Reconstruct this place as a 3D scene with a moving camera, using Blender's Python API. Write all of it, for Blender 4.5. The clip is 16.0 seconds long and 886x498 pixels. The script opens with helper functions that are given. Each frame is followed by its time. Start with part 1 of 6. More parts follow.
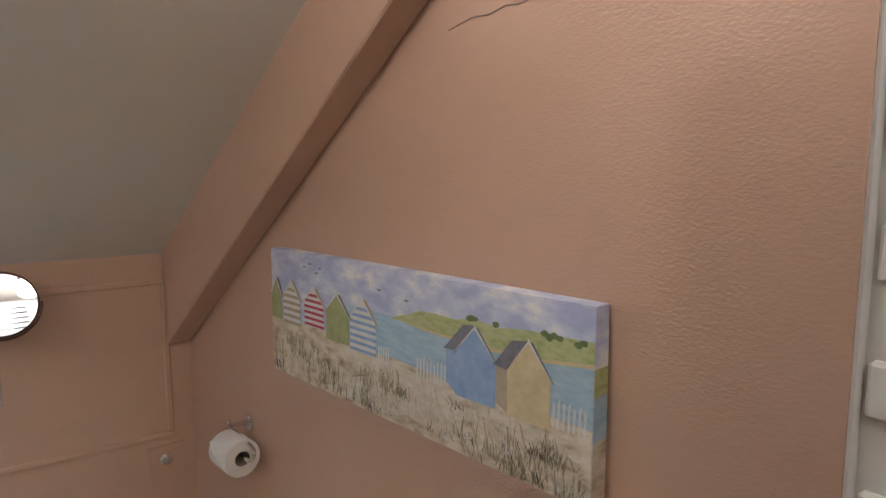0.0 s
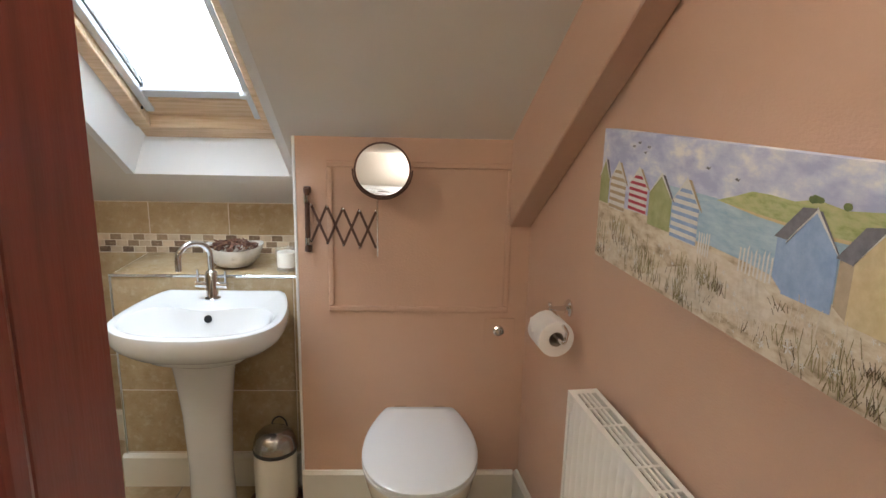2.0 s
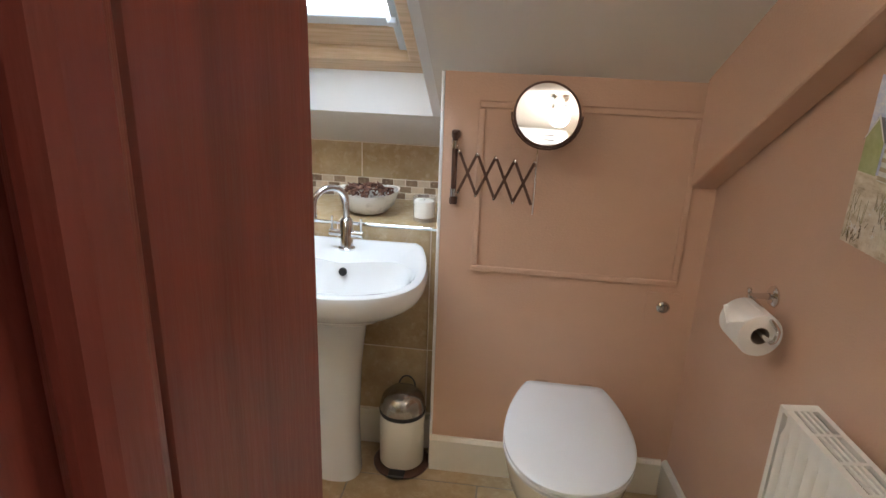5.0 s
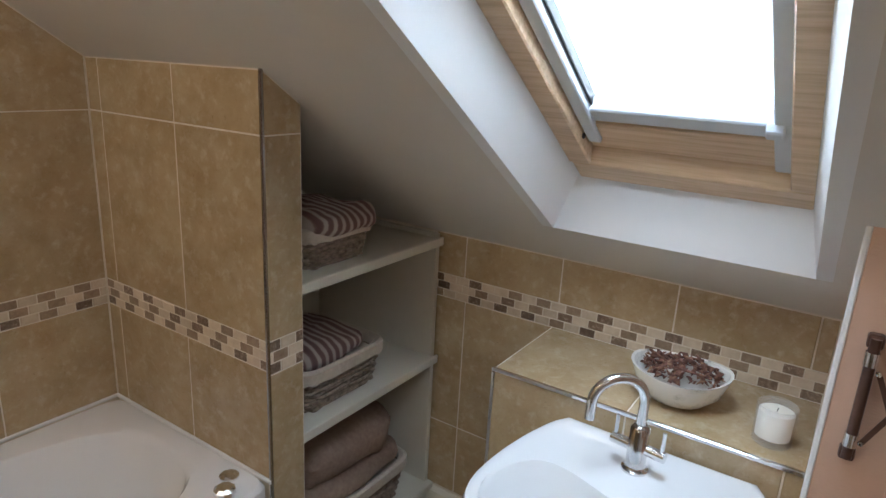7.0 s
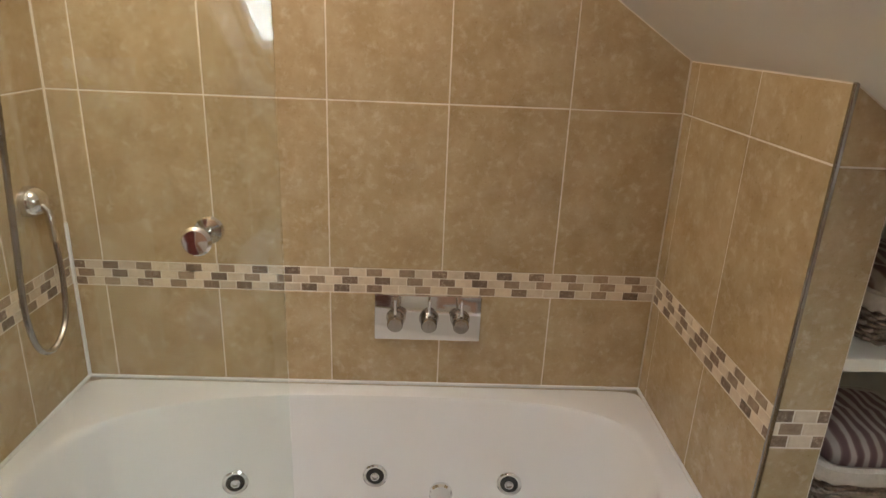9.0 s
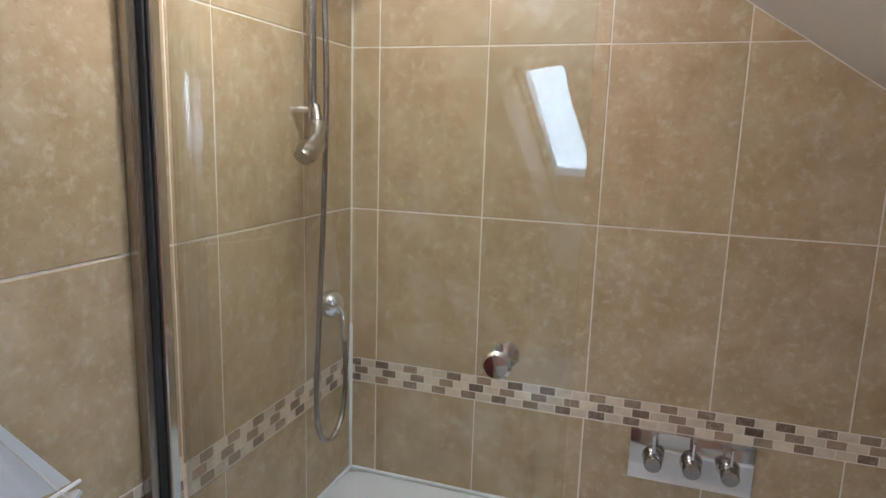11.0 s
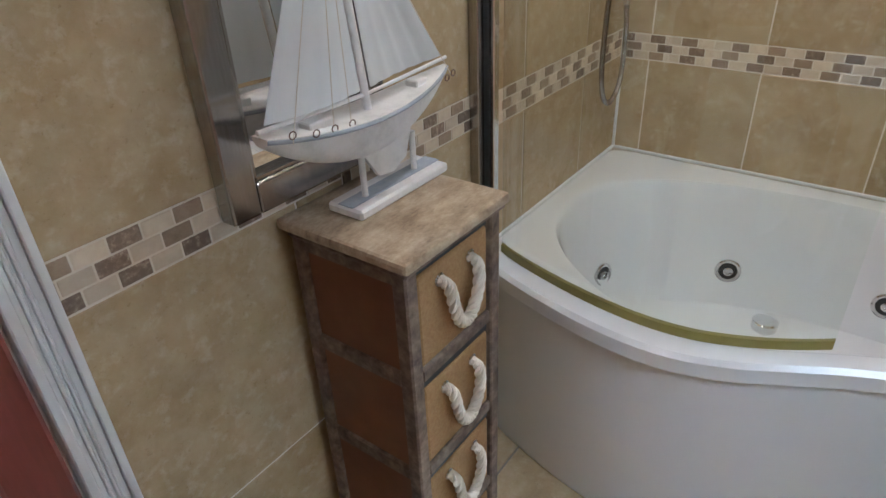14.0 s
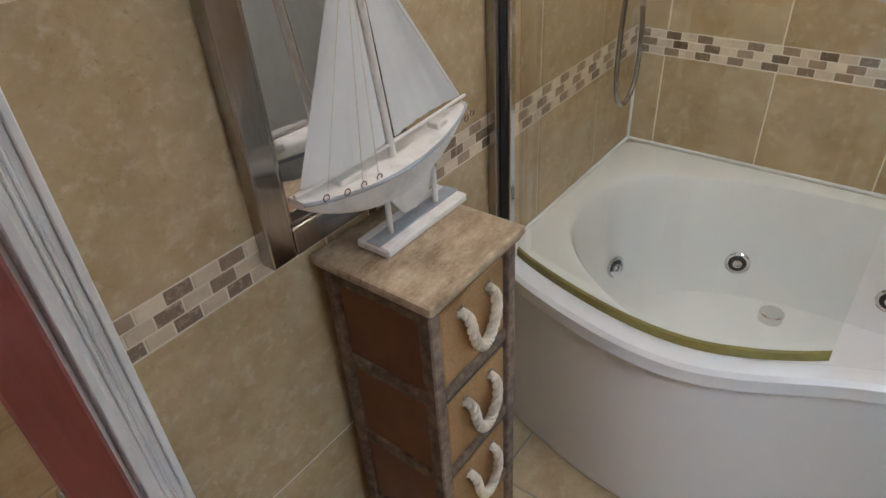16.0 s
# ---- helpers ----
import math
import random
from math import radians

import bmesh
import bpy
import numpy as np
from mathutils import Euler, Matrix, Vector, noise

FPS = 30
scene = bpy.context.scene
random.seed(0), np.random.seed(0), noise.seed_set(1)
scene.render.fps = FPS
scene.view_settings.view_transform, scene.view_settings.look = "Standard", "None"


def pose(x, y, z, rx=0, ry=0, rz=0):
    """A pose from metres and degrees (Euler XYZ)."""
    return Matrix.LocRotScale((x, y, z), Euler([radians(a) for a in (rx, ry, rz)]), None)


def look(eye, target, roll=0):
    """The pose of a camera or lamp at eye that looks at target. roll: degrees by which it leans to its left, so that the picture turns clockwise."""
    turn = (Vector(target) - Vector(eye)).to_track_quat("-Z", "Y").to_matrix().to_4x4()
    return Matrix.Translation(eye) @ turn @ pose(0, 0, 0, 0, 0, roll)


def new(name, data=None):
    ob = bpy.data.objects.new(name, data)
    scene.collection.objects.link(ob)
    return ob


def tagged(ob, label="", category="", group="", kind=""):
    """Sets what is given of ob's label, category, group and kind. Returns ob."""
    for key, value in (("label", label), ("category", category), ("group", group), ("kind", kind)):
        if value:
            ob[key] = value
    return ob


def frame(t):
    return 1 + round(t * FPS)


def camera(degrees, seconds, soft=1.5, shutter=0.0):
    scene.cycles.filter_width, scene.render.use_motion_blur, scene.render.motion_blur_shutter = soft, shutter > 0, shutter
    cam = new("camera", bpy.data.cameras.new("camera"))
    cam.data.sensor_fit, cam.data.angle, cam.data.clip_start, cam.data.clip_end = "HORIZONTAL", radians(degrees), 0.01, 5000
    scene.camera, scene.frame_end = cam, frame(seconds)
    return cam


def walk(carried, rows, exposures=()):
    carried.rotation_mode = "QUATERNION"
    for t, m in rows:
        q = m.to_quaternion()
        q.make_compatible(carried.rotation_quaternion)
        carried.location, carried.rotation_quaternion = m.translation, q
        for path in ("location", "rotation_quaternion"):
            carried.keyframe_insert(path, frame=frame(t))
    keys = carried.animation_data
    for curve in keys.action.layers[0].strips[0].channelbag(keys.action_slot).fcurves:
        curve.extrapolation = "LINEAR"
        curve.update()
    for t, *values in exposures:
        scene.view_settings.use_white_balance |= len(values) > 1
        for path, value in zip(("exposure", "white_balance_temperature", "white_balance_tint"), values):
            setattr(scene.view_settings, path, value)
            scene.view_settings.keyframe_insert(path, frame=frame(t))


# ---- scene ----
cam = camera(69.7, 16.0)
EXPOSURES = [(0.0, -0.12, 5570, 10), (0.5, 0.05, 5770, 10), (1.0, 0.08, 5870, 10), (2.5, 0.35, 6170, 10), (3.2, 0.35, 6170, 10), (5.5, 0.1, 5870, 10), (6.0, 0.0, 5770, 10), (7.5, -0.28, 5670, 10), (8.5, 0.15, 6370, 10), (9.5, 0.1, 5870, 10), (12.0, -0.05, 4770, 10), (13.0, -0.02, 4720, 10), (14.0, 0.0, 5370, 10), (16.0, 0.0, 5670, 10)]
PATH = [
    (0, (2.054, -0.201, 1.632), (3.206, 1.415, 1.386), -0.1),
    (0.5, (2.099, -0.152, 1.622), (2.896, 1.666, 1.375), 0.5),
    (1, (2.161, -0.193, 1.621), (2.609, 1.738, 1.356), 0.2),
    (1.5, (2.175, -0.201, 1.571), (2.383, 1.76, 1.243), 1.0),
    (2, (2.171, -0.194, 1.507), (2.254, 1.749, 1.041), 1.3),
    (2.5, (2.188, -0.182, 1.463), (2.138, 1.717, 0.84), 0.9),
    (3, (2.17, -0.141, 1.437), (2.036, 1.711, 0.695), 1.0),
    (3.2, (2.153, -0.108, 1.422), (2.009, 1.726, 0.637), 1.0),
    (5.3, (1.981, 0.169, 1.531), (1.729, 2.049, 0.879), 2.6),
    (5.5, (1.973, 0.253, 1.554), (1.665, 2.131, 0.913), 2.2),
    (6, (1.940, 0.403, 1.574), (1.361, 2.238, 0.978), 2.1),
    (6.5, (1.849, 0.602, 1.57), (0.997, 2.334, 0.993), 2.5),
    (7, (1.738, 0.777, 1.579), (0.679, 2.388, 1.017), 3.1),
    (7.5, (1.683, 0.871, 1.547), (0.378, 2.284, 1.0), 2.6),
    (8, (1.636, 0.917, 1.564), (0.033, 1.944, 0.952), 3.8),
    (8.5, (1.668, 0.991, 1.586), (-0.153, 1.476, 0.915), 3.1),
    (9, (1.71, 0.995, 1.607), (-0.176, 1.06, 0.947), 2.5),
    (9.5, (1.717, 0.947, 1.642), (-0.176, 0.725, 1.035), 2.3),
    (9.7, (1.725, 0.936, 1.654), (-0.165, 0.627, 1.076), 2.2),
    (11.8, (1.726, 0.854, 1.631), (-0.084, 0.054, 1.342), 1.6),
    (12, (1.799, 0.849, 1.633), (0.019, -0.012, 1.338), 1.5),
    (12.5, (1.882, 0.825, 1.598), (0.19, -0.188, 1.267), 0.3),
    (13, (1.972, 0.767, 1.552), (0.346, -0.311, 1.113), -0.6),
    (13.5, (1.946, 0.765, 1.467), (0.443, -0.34, 0.746), -1.6),
    (14, (1.96, 0.755, 1.389), (0.593, -0.288, 0.368), -2.6),
    (14.5, (1.961, 0.761, 1.368), (0.712, -0.225, 0.157), -3.2),
    (15, (1.958, 0.766, 1.366), (0.765, -0.199, 0.083), -4.0),
    (15.5, (1.946, 0.755, 1.439), (0.762, -0.215, 0.151), -4.3),
    (16, (1.954, 0.75, 1.551), (0.69, -0.287, 0.399), -4.0),
]
walk(cam, [(t, look(eye, target, roll)) for t, eye, target, roll in PATH], EXPOSURES)

# ---- world, sun and lamps ----
world = bpy.data.worlds.new("sky")
scene.world = world
world.use_nodes = True
wn = world.node_tree.nodes
sky = wn.new("ShaderNodeTexSky")
sky.sky_type, sky.sun_disc = "NISHITA", False
sky.sun_elevation, sky.sun_rotation = radians(24), radians(100)
wn["Background"].inputs["Strength"].default_value = 0.15
world.node_tree.links.new(sky.outputs[0], wn["Background"].inputs["Color"])
sun = new("sun", bpy.data.lights.new("sun", "SUN"))
sun.data.energy, sun.data.angle, sun.data.color = 3.0, radians(0.5), (1.0, 0.94, 0.85)
sun.matrix_world = look((3, 0, 5), (3 - 0.9, 0.16, 5 - 0.40))


def lamp(kind, name, m, energy, size, color):
    data = bpy.data.lights.new(name, kind)
    ob = new(name, data)
    data.energy, data.color = energy, color
    if kind == "AREA":
        data.shape, data.size = "DISK", size
    ob.matrix_world = m
    return ob


# light of the open sky in the roof window's opening
win_light = lamp("AREA", "window_daylight", look((1.44, 1.64, 2.10), (1.44, 1.76, 1.20)), 20, 0.45, (0.80, 0.90, 1.0))
win_light.data.shape, win_light.data.size, win_light.data.size_y = "RECTANGLE", 0.46, 0.80
# unseen lights at assumed places; the third, in the hall, is added fill
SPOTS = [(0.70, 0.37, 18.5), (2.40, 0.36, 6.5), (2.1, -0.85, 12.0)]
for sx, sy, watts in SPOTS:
    bulb = lamp("POINT", "unseen_ceiling_globe", pose(sx, sy, 2.27), watts, 0, (1.0, 0.86, 0.72))
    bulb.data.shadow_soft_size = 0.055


# ---- materials ----
def material(name, cols, scale=6.0, rough=0.5, metal=0.0, bump=0.0, bscale=150.0, rnd=0.0, coat=0.0, spread=(0.3, 0.7), stretch=(1, 1, 1), rough_var=0.0, spec=0.5, fine=0.62):
    """Two or three colours mixed by noise, with fine grain and optional relief."""
    m = bpy.data.materials.new(name)
    m.use_nodes = True
    n, l = m.node_tree.nodes, m.node_tree.links
    b = n["Principled BSDF"]
    b.inputs["Roughness"].default_value, b.inputs["Metallic"].default_value = rough, metal
    b.inputs["Coat Weight"].default_value = coat
    b.inputs["Specular IOR Level"].default_value = spec
    geo = n.new("ShaderNodeNewGeometry")
    mp = n.new("ShaderNodeMapping")
    mp.inputs["Scale"].default_value = stretch
    l.new(geo.outputs["Position"], mp.inputs["Vector"])
    vec = mp.outputs[0]
    if rnd:
        info = n.new("ShaderNodeObjectInfo")
        add = n.new("ShaderNodeVectorMath")
        add.operation = "MULTIPLY_ADD"
        add.inputs[1].default_value = (13.0, 17.0, 11.0)
        comb = n.new("ShaderNodeCombineXYZ")
        for k in range(3):
            l.new(info.outputs["Random"], comb.inputs[k])
        l.new(comb.outputs[0], add.inputs[0])
        l.new(vec, add.inputs[2])
        vec = add.outputs[0]
    n1 = n.new("ShaderNodeTexNoise")
    n1.inputs["Scale"].default_value, n1.inputs["Detail"].default_value, n1.inputs["Roughness"].default_value = scale, 9, fine
    l.new(vec, n1.inputs["Vector"])
    ramp = n.new("ShaderNodeValToRGB")
    el = ramp.color_ramp.elements
    el[0].position, el[1].position = spread
    el[0].color, el[1].color = (*cols[0], 1), (*cols[-1], 1)
    if len(cols) == 3:
        e = el.new(sum(spread) / 2)
        e.color = (*cols[1], 1)
    l.new(n1.outputs["Fac"], ramp.inputs[0])
    col = ramp.outputs[0]
    if rnd:
        hsv = n.new("ShaderNodeHueSaturation")
        mr = n.new("ShaderNodeMapRange")
        mr.inputs["To Min"].default_value, mr.inputs["To Max"].default_value = 1 - rnd, 1 + rnd
        l.new(info.outputs["Random"], mr.inputs["Value"])
        l.new(mr.outputs[0], hsv.inputs["Value"])
        l.new(col, hsv.inputs["Color"])
        col = hsv.outputs[0]
    l.new(col, b.inputs["Base Color"])
    if rough_var:
        r = n.new("ShaderNodeMapRange")
        r.inputs["To Min"].default_value, r.inputs["To Max"].default_value = rough - rough_var, rough + rough_var
        l.new(n1.outputs["Fac"], r.inputs["Value"])
        l.new(r.outputs[0], b.inputs["Roughness"])
    if bump:
        n2 = n.new("ShaderNodeTexNoise")
        n2.inputs["Scale"].default_value, n2.inputs["Detail"].default_value = bscale, 4
        l.new(vec, n2.inputs["Vector"])
        bp = n.new("ShaderNodeBump")
        bp.inputs["Strength"].default_value, bp.inputs["Distance"].default_value = bump, 0.002
        l.new(n2.outputs["Fac"], bp.inputs["Height"])
        l.new(bp.outputs[0], b.inputs["Normal"])
    return m


def glass(name, tint=(0.93, 0.98, 0.95), rough=0.0):
    m = bpy.data.materials.new(name)
    m.use_nodes = True
    b = m.node_tree.nodes["Principled BSDF"]
    b.inputs["Base Color"].default_value = (*tint, 1)
    b.inputs["Transmission Weight"].default_value, b.inputs["Roughness"].default_value, b.inputs["IOR"].default_value = 1, rough, 1.45
    return m


def mottle(m, pale, dark, k1=0.45, k2=0.55, scale=38.0):
    """Adds pale cloudy flecks and small dark pits to a stone material."""
    n, l = m.node_tree.nodes, m.node_tree.links
    b = n["Principled BSDF"]
    src = b.inputs["Base Color"].links[0].from_socket
    vec = n["Noise Texture"].inputs["Vector"].links[0].from_socket
    for sc, lo, hi, col, k, dist in ((scale, 0.52, 0.68, pale, k1, 0.25), (scale * 3.1, 0.60, 0.68, dark, k2, 0.2), (scale * 0.28, 0.50, 0.72, pale, k1 * 0.6, 0.2)):
        t = n.new("ShaderNodeTexNoise")
        t.inputs["Scale"].default_value, t.inputs["Detail"].default_value, t.inputs["Roughness"].default_value, t.inputs["Distortion"].default_value = sc, 6, 0.68, dist
        l.new(vec, t.inputs["Vector"])
        r = n.new("ShaderNodeMapRange")
        r.inputs["From Min"].default_value, r.inputs["From Max"].default_value, r.inputs["To Max"].default_value = lo, hi, k
        l.new(t.outputs["Fac"], r.inputs["Value"])
        mx = n.new("ShaderNodeMix")
        mx.data_type = "RGBA"
        l.new(r.outputs[0], mx.inputs[0])
        l.new(src, mx.inputs[6])
        mx.inputs[7].default_value = (*col, 1)
        src = mx.outputs[2]
    l.new(src, b.inputs["Base Color"])
    return m


M_TILE = mottle(material("travertine_tile", [(0.365, 0.262, 0.137), (0.425, 0.318, 0.178), (0.47, 0.365, 0.22)], 9, 0.26, bump=0.14, bscale=90, rnd=0.05, fine=0.70, spread=(0.34, 0.68), rough_var=0.03), (0.57, 0.485, 0.35), (0.25, 0.165, 0.08), 0.5, 0.45)
M_FLOOR = mottle(material("floor_tile", [(0.35, 0.25, 0.135), (0.43, 0.32, 0.185), (0.50, 0.40, 0.26)], 8, 0.34, fine=0.72, bump=0.2, bscale=60, rnd=0.08, spread=(0.33, 0.68)), (0.58, 0.48, 0.33), (0.24, 0.16, 0.085), 0.45, 0.4, 30.0)
M_GROUT = material("grout", [(0.64, 0.56, 0.44), (0.74, 0.67, 0.55)], 30, 0.85, bump=0.3, bscale=300)
M_FGROUT = material("floor_grout", [(0.24, 0.21, 0.17), (0.34, 0.30, 0.25)], 30, 0.9, bump=0.3, bscale=300)
M_MOS_L = material("mosaic_cream", [(0.52, 0.42, 0.30), (0.66, 0.56, 0.42)], 30, 0.45, bump=0.2, bscale=150, rnd=0.12)
M_MOS_M = material("mosaic_tan", [(0.23, 0.155, 0.095), (0.34, 0.25, 0.16)], 60, 0.5, bump=0.4, bscale=200, rnd=0.15)
M_MOS_D = material("mosaic_brown", [(0.16, 0.105, 0.065), (0.24, 0.165, 0.11), (0.44, 0.36, 0.26)], 120, 0.5, bump=0.5, bscale=220, rnd=0.2, spread=(0.45, 0.72))
M_PINK = material("pink_wall_paint", [(0.535, 0.350, 0.250), (0.575, 0.382, 0.276)], 2.2, 0.60, bump=0.55, bscale=130, stretch=(1, 1, 1.8))
M_WHITE_WALL = material("white_ceiling_paint", [(0.66, 0.62, 0.56), (0.71, 0.67, 0.61)], 1.5, 0.8, bump=0.15, bscale=120)
M_REVEAL = material("white_reveal_paint", [(0.80, 0.80, 0.79), (0.84, 0.84, 0.83)], 2, 0.7, bump=0.1)
M_TRIM = material("cream_gloss_paint", [(0.70, 0.66, 0.55), (0.75, 0.71, 0.61)], 4, 0.35, bump=0.08, bscale=60)
M_ARCH = material("white_gloss_paint", [(0.74, 0.74, 0.73), (0.80, 0.80, 0.79)], 4, 0.3, bump=0.06, bscale=50)
M_CERAMIC = material("white_ceramic", [(0.70, 0.71, 0.71), (0.73, 0.74, 0.74)], 1, 0.07, coat=0.3)
M_ACRYLIC = material("white_acrylic", [(0.76, 0.76, 0.76), (0.80, 0.80, 0.80)], 1, 0.14, coat=0.2)
M_CREAM_CER = material("cream_ceramic", [(0.74, 0.70, 0.60), (0.78, 0.74, 0.65)], 1, 0.1, coat=0.3)
M_CHROME = material("chrome", [(0.72, 0.72, 0.73), (0.80, 0.80, 0.80)], 3, 0.09, metal=1)
M_STEEL = material("brushed_steel", [(0.36, 0.34, 0.32), (0.46, 0.44, 0.42)], 40, 0.2, metal=1, stretch=(8, 8, 0.4))
M_DARKMETAL = material("dark_bronze_metal", [(0.10, 0.055, 0.04), (0.15, 0.085, 0.065)], 20, 0.35, metal=0.6)
M_RUBBER = material("black_rubber", [(0.02, 0.02, 0.02), (0.035, 0.03, 0.03)], 10, 0.6)
# near-black for shade inside openings and gaps; the candle wick shares it
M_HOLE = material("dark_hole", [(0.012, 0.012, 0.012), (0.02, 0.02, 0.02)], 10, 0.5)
M_MAHOG = material("mahogany_stain", [(0.075, 0.015, 0.011), (0.150, 0.033, 0.024), (0.110, 0.022, 0.016)], 5, 0.30, bump=0.15, bscale=60, stretch=(6, 6, 0.6), spread=(0.25, 0.75), coat=0.15)
M_PINE = material("varnished_pine", [(0.50, 0.33, 0.18), (0.66, 0.47, 0.29), (0.74, 0.56, 0.38)], 9, 0.4, stretch=(0.5, 9, 9), bump=0.1, bscale=60, coat=0.1)
M_SASH = material("grey_white_sash", [(0.62, 0.66, 0.70), (0.70, 0.74, 0.78)], 4, 0.35)
M_BLACKLINE = material("black_gasket", [(0.02, 0.02, 0.02), (0.04, 0.04, 0.04)], 4, 0.6)
M_SHELF = material("cream_shelf_paint", [(0.66, 0.62, 0.52), (0.72, 0.68, 0.58)], 5, 0.5, bump=0.08)
M_WICKER = material("grey_brown_wicker", [(0.10, 0.075, 0.055), (0.26, 0.20, 0.15), (0.36, 0.29, 0.22)], 60, 0.7, bump=0.3, bscale=250)
M_LINER = material("natural_linen", [(0.50, 0.43, 0.34), (0.60, 0.53, 0.44)], 90, 0.9, bump=0.4, bscale=500)
M_TOWEL = material("brown_towel", [(0.25, 0.165, 0.12), (0.34, 0.24, 0.18)], 60, 0.95, bump=0.9, bscale=700)
# Wood tones are set slightly darker for the shade on the chest.
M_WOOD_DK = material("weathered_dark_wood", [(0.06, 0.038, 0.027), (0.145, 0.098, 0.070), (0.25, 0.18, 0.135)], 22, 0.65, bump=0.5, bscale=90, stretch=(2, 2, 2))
M_WOOD_TOP = material("worn_oak_top", [(0.21, 0.145, 0.085), (0.38, 0.285, 0.185), (0.53, 0.43, 0.305)], 6, 0.55, bump=0.45, bscale=60, stretch=(2.5, 5, 3), fine=0.75, spread=(0.36, 0.66))
# This brown has the side's shade mixed into its base colour.
M_PANEL_BR = material("shaded_brown_side_panel", [(0.125, 0.046, 0.018), (0.180, 0.070, 0.028)], 10, 0.6, bump=0.2)
M_BURLAP = material("brown_burlap", [(0.30, 0.165, 0.062), (0.40, 0.235, 0.10)], 180, 0.9, bump=0.8, bscale=900)
M_ROPE = material("cream_cotton_rope", [(0.60, 0.53, 0.43), (0.74, 0.68, 0.58)], 60, 0.9, bump=0.5, bscale=500)
M_BOATW = material("whitewashed_wood", [(0.60, 0.58, 0.55), (0.74, 0.72, 0.69), (0.80, 0.78, 0.75)], 24, 0.7, bump=0.3, bscale=150)
M_BOATB = material("grey_blue_paint", [(0.30, 0.33, 0.38), (0.42, 0.44, 0.48)], 40, 0.7, bump=0.3)
M_SAIL = material("white_cotton_sail", [(0.70, 0.72, 0.72), (0.78, 0.79, 0.78)], 8, 0.9, bump=0.3, bscale=600)
M_PAPER = material("white_tissue", [(0.74, 0.72, 0.69), (0.80, 0.78, 0.75)], 20, 0.95, bump=0.3, bscale=400)
M_CARD = material("grey_card", [(0.22, 0.18, 0.14), (0.30, 0.25, 0.20)], 20, 0.9)
M_RAD = material("white_enamel", [(0.74, 0.72, 0.66), (0.79, 0.77, 0.72)], 2, 0.3)
M_WAX = material("cream_wax", [(0.78, 0.74, 0.63), (0.82, 0.78, 0.68)], 5, 0.5)
M_POTBOWL = material("speckled_glaze", [(0.20, 0.19, 0.18), (0.62, 0.60, 0.55), (0.72, 0.70, 0.65)], 22, 0.25, spread=(0.32, 0.5))
M_POTP = material("dried_petals", [(0.06, 0.022, 0.016), (0.16, 0.07, 0.045), (0.42, 0.27, 0.15)], 70, 0.85, spread=(0.35, 0.72))
M_MAT = material("sage_bath_mat", [(0.26, 0.25, 0.16), (0.36, 0.34, 0.24)], 80, 0.98, bump=1.0, bscale=350)
M_BRICKW = material("white_painted_brick", [(0.70, 0.68, 0.62), (0.78, 0.76, 0.71)], 12, 0.6, bump=0.6, bscale=60)
M_HALL = material("hall_paint", [(0.62, 0.58, 0.50), (0.68, 0.64, 0.56)], 3, 0.8)
M_GLASS = glass("clear_glass")
M_THIN = material("candle_glass", [(0.90, 0.92, 0.91), (0.94, 0.95, 0.94)], 4, 0.04)
M_THIN.node_tree.nodes["Principled BSDF"].inputs["Alpha"].default_value = 0.18
M_SEAL = material("olive_rubber_seal", [(0.16, 0.13, 0.02), (0.24, 0.20, 0.05)], 8, 0.4)


def mirror_mat(name):
    m = bpy.data.materials.new(name)
    m.use_nodes = True
    b = m.node_tree.nodes["Principled BSDF"]
    b.inputs["Base Color"].default_value = (0.86, 0.87, 0.86, 1)
    b.inputs["Metallic"].default_value, b.inputs["Roughness"].default_value = 1, 0.015
    return m


M_MIRROR = mirror_mat("silvered_glass")


# ---- mesh helpers ----
def box(bm, lo, hi, bevel=0.0, seg=1):
    c = [(a + b) / 2 for a, b in zip(lo, hi)]
    s = [abs(b - a) for a, b in zip(lo, hi)]
    r = bmesh.ops.create_cube(bm, size=1, matrix=Matrix.Translation(c) @ Matrix.Diagonal((*s, 1)))
    if bevel:
        es = list({e for v in r["verts"] for e in v.link_edges})
        bmesh.ops.bevel(bm, geom=es, offset=min(bevel, min(s) * 0.45), segments=seg, affect="EDGES", profile=0.5)


def prism(bm, pts, offset):
    """A solid from a flat polygon of 3D points pushed along offset."""
    off = Vector(offset)
    a = [bm.verts.new(p) for p in pts]
    b = [bm.verts.new(Vector(p) + off) for p in pts]
    bm.faces.new(a)
    bm.faces.new(b[::-1])
    for i in range(len(pts)):
        j = (i + 1) % len(pts)
        bm.faces.new((a[j], a[i], b[i], b[j]))


def loft(bm, rings, cap_a=True, cap_b=True, closed=True):
    vs = [[bm.verts.new(p) for p in r] for r in rings]
    n = len(rings[0])
    for r0, r1 in zip(vs, vs[1:]):
        for i in range(n if closed else n - 1):
            j = (i + 1) % n
            bm.faces.new((r0[i], r0[j], r1[j], r1[i]))
    if cap_a:
        bm.faces.new(vs[0][::-1])
    if cap_b:
        bm.faces.new(vs[-1])


def circle(c, r, n=24, u=(1, 0, 0), v=(0, 1, 0)):
    u, v, c = Vector(u), Vector(v), Vector(c)
    return [c + u * (r * math.cos(6.28318 * i / n)) + v * (r * math.sin(6.28318 * i / n)) for i in range(n)]


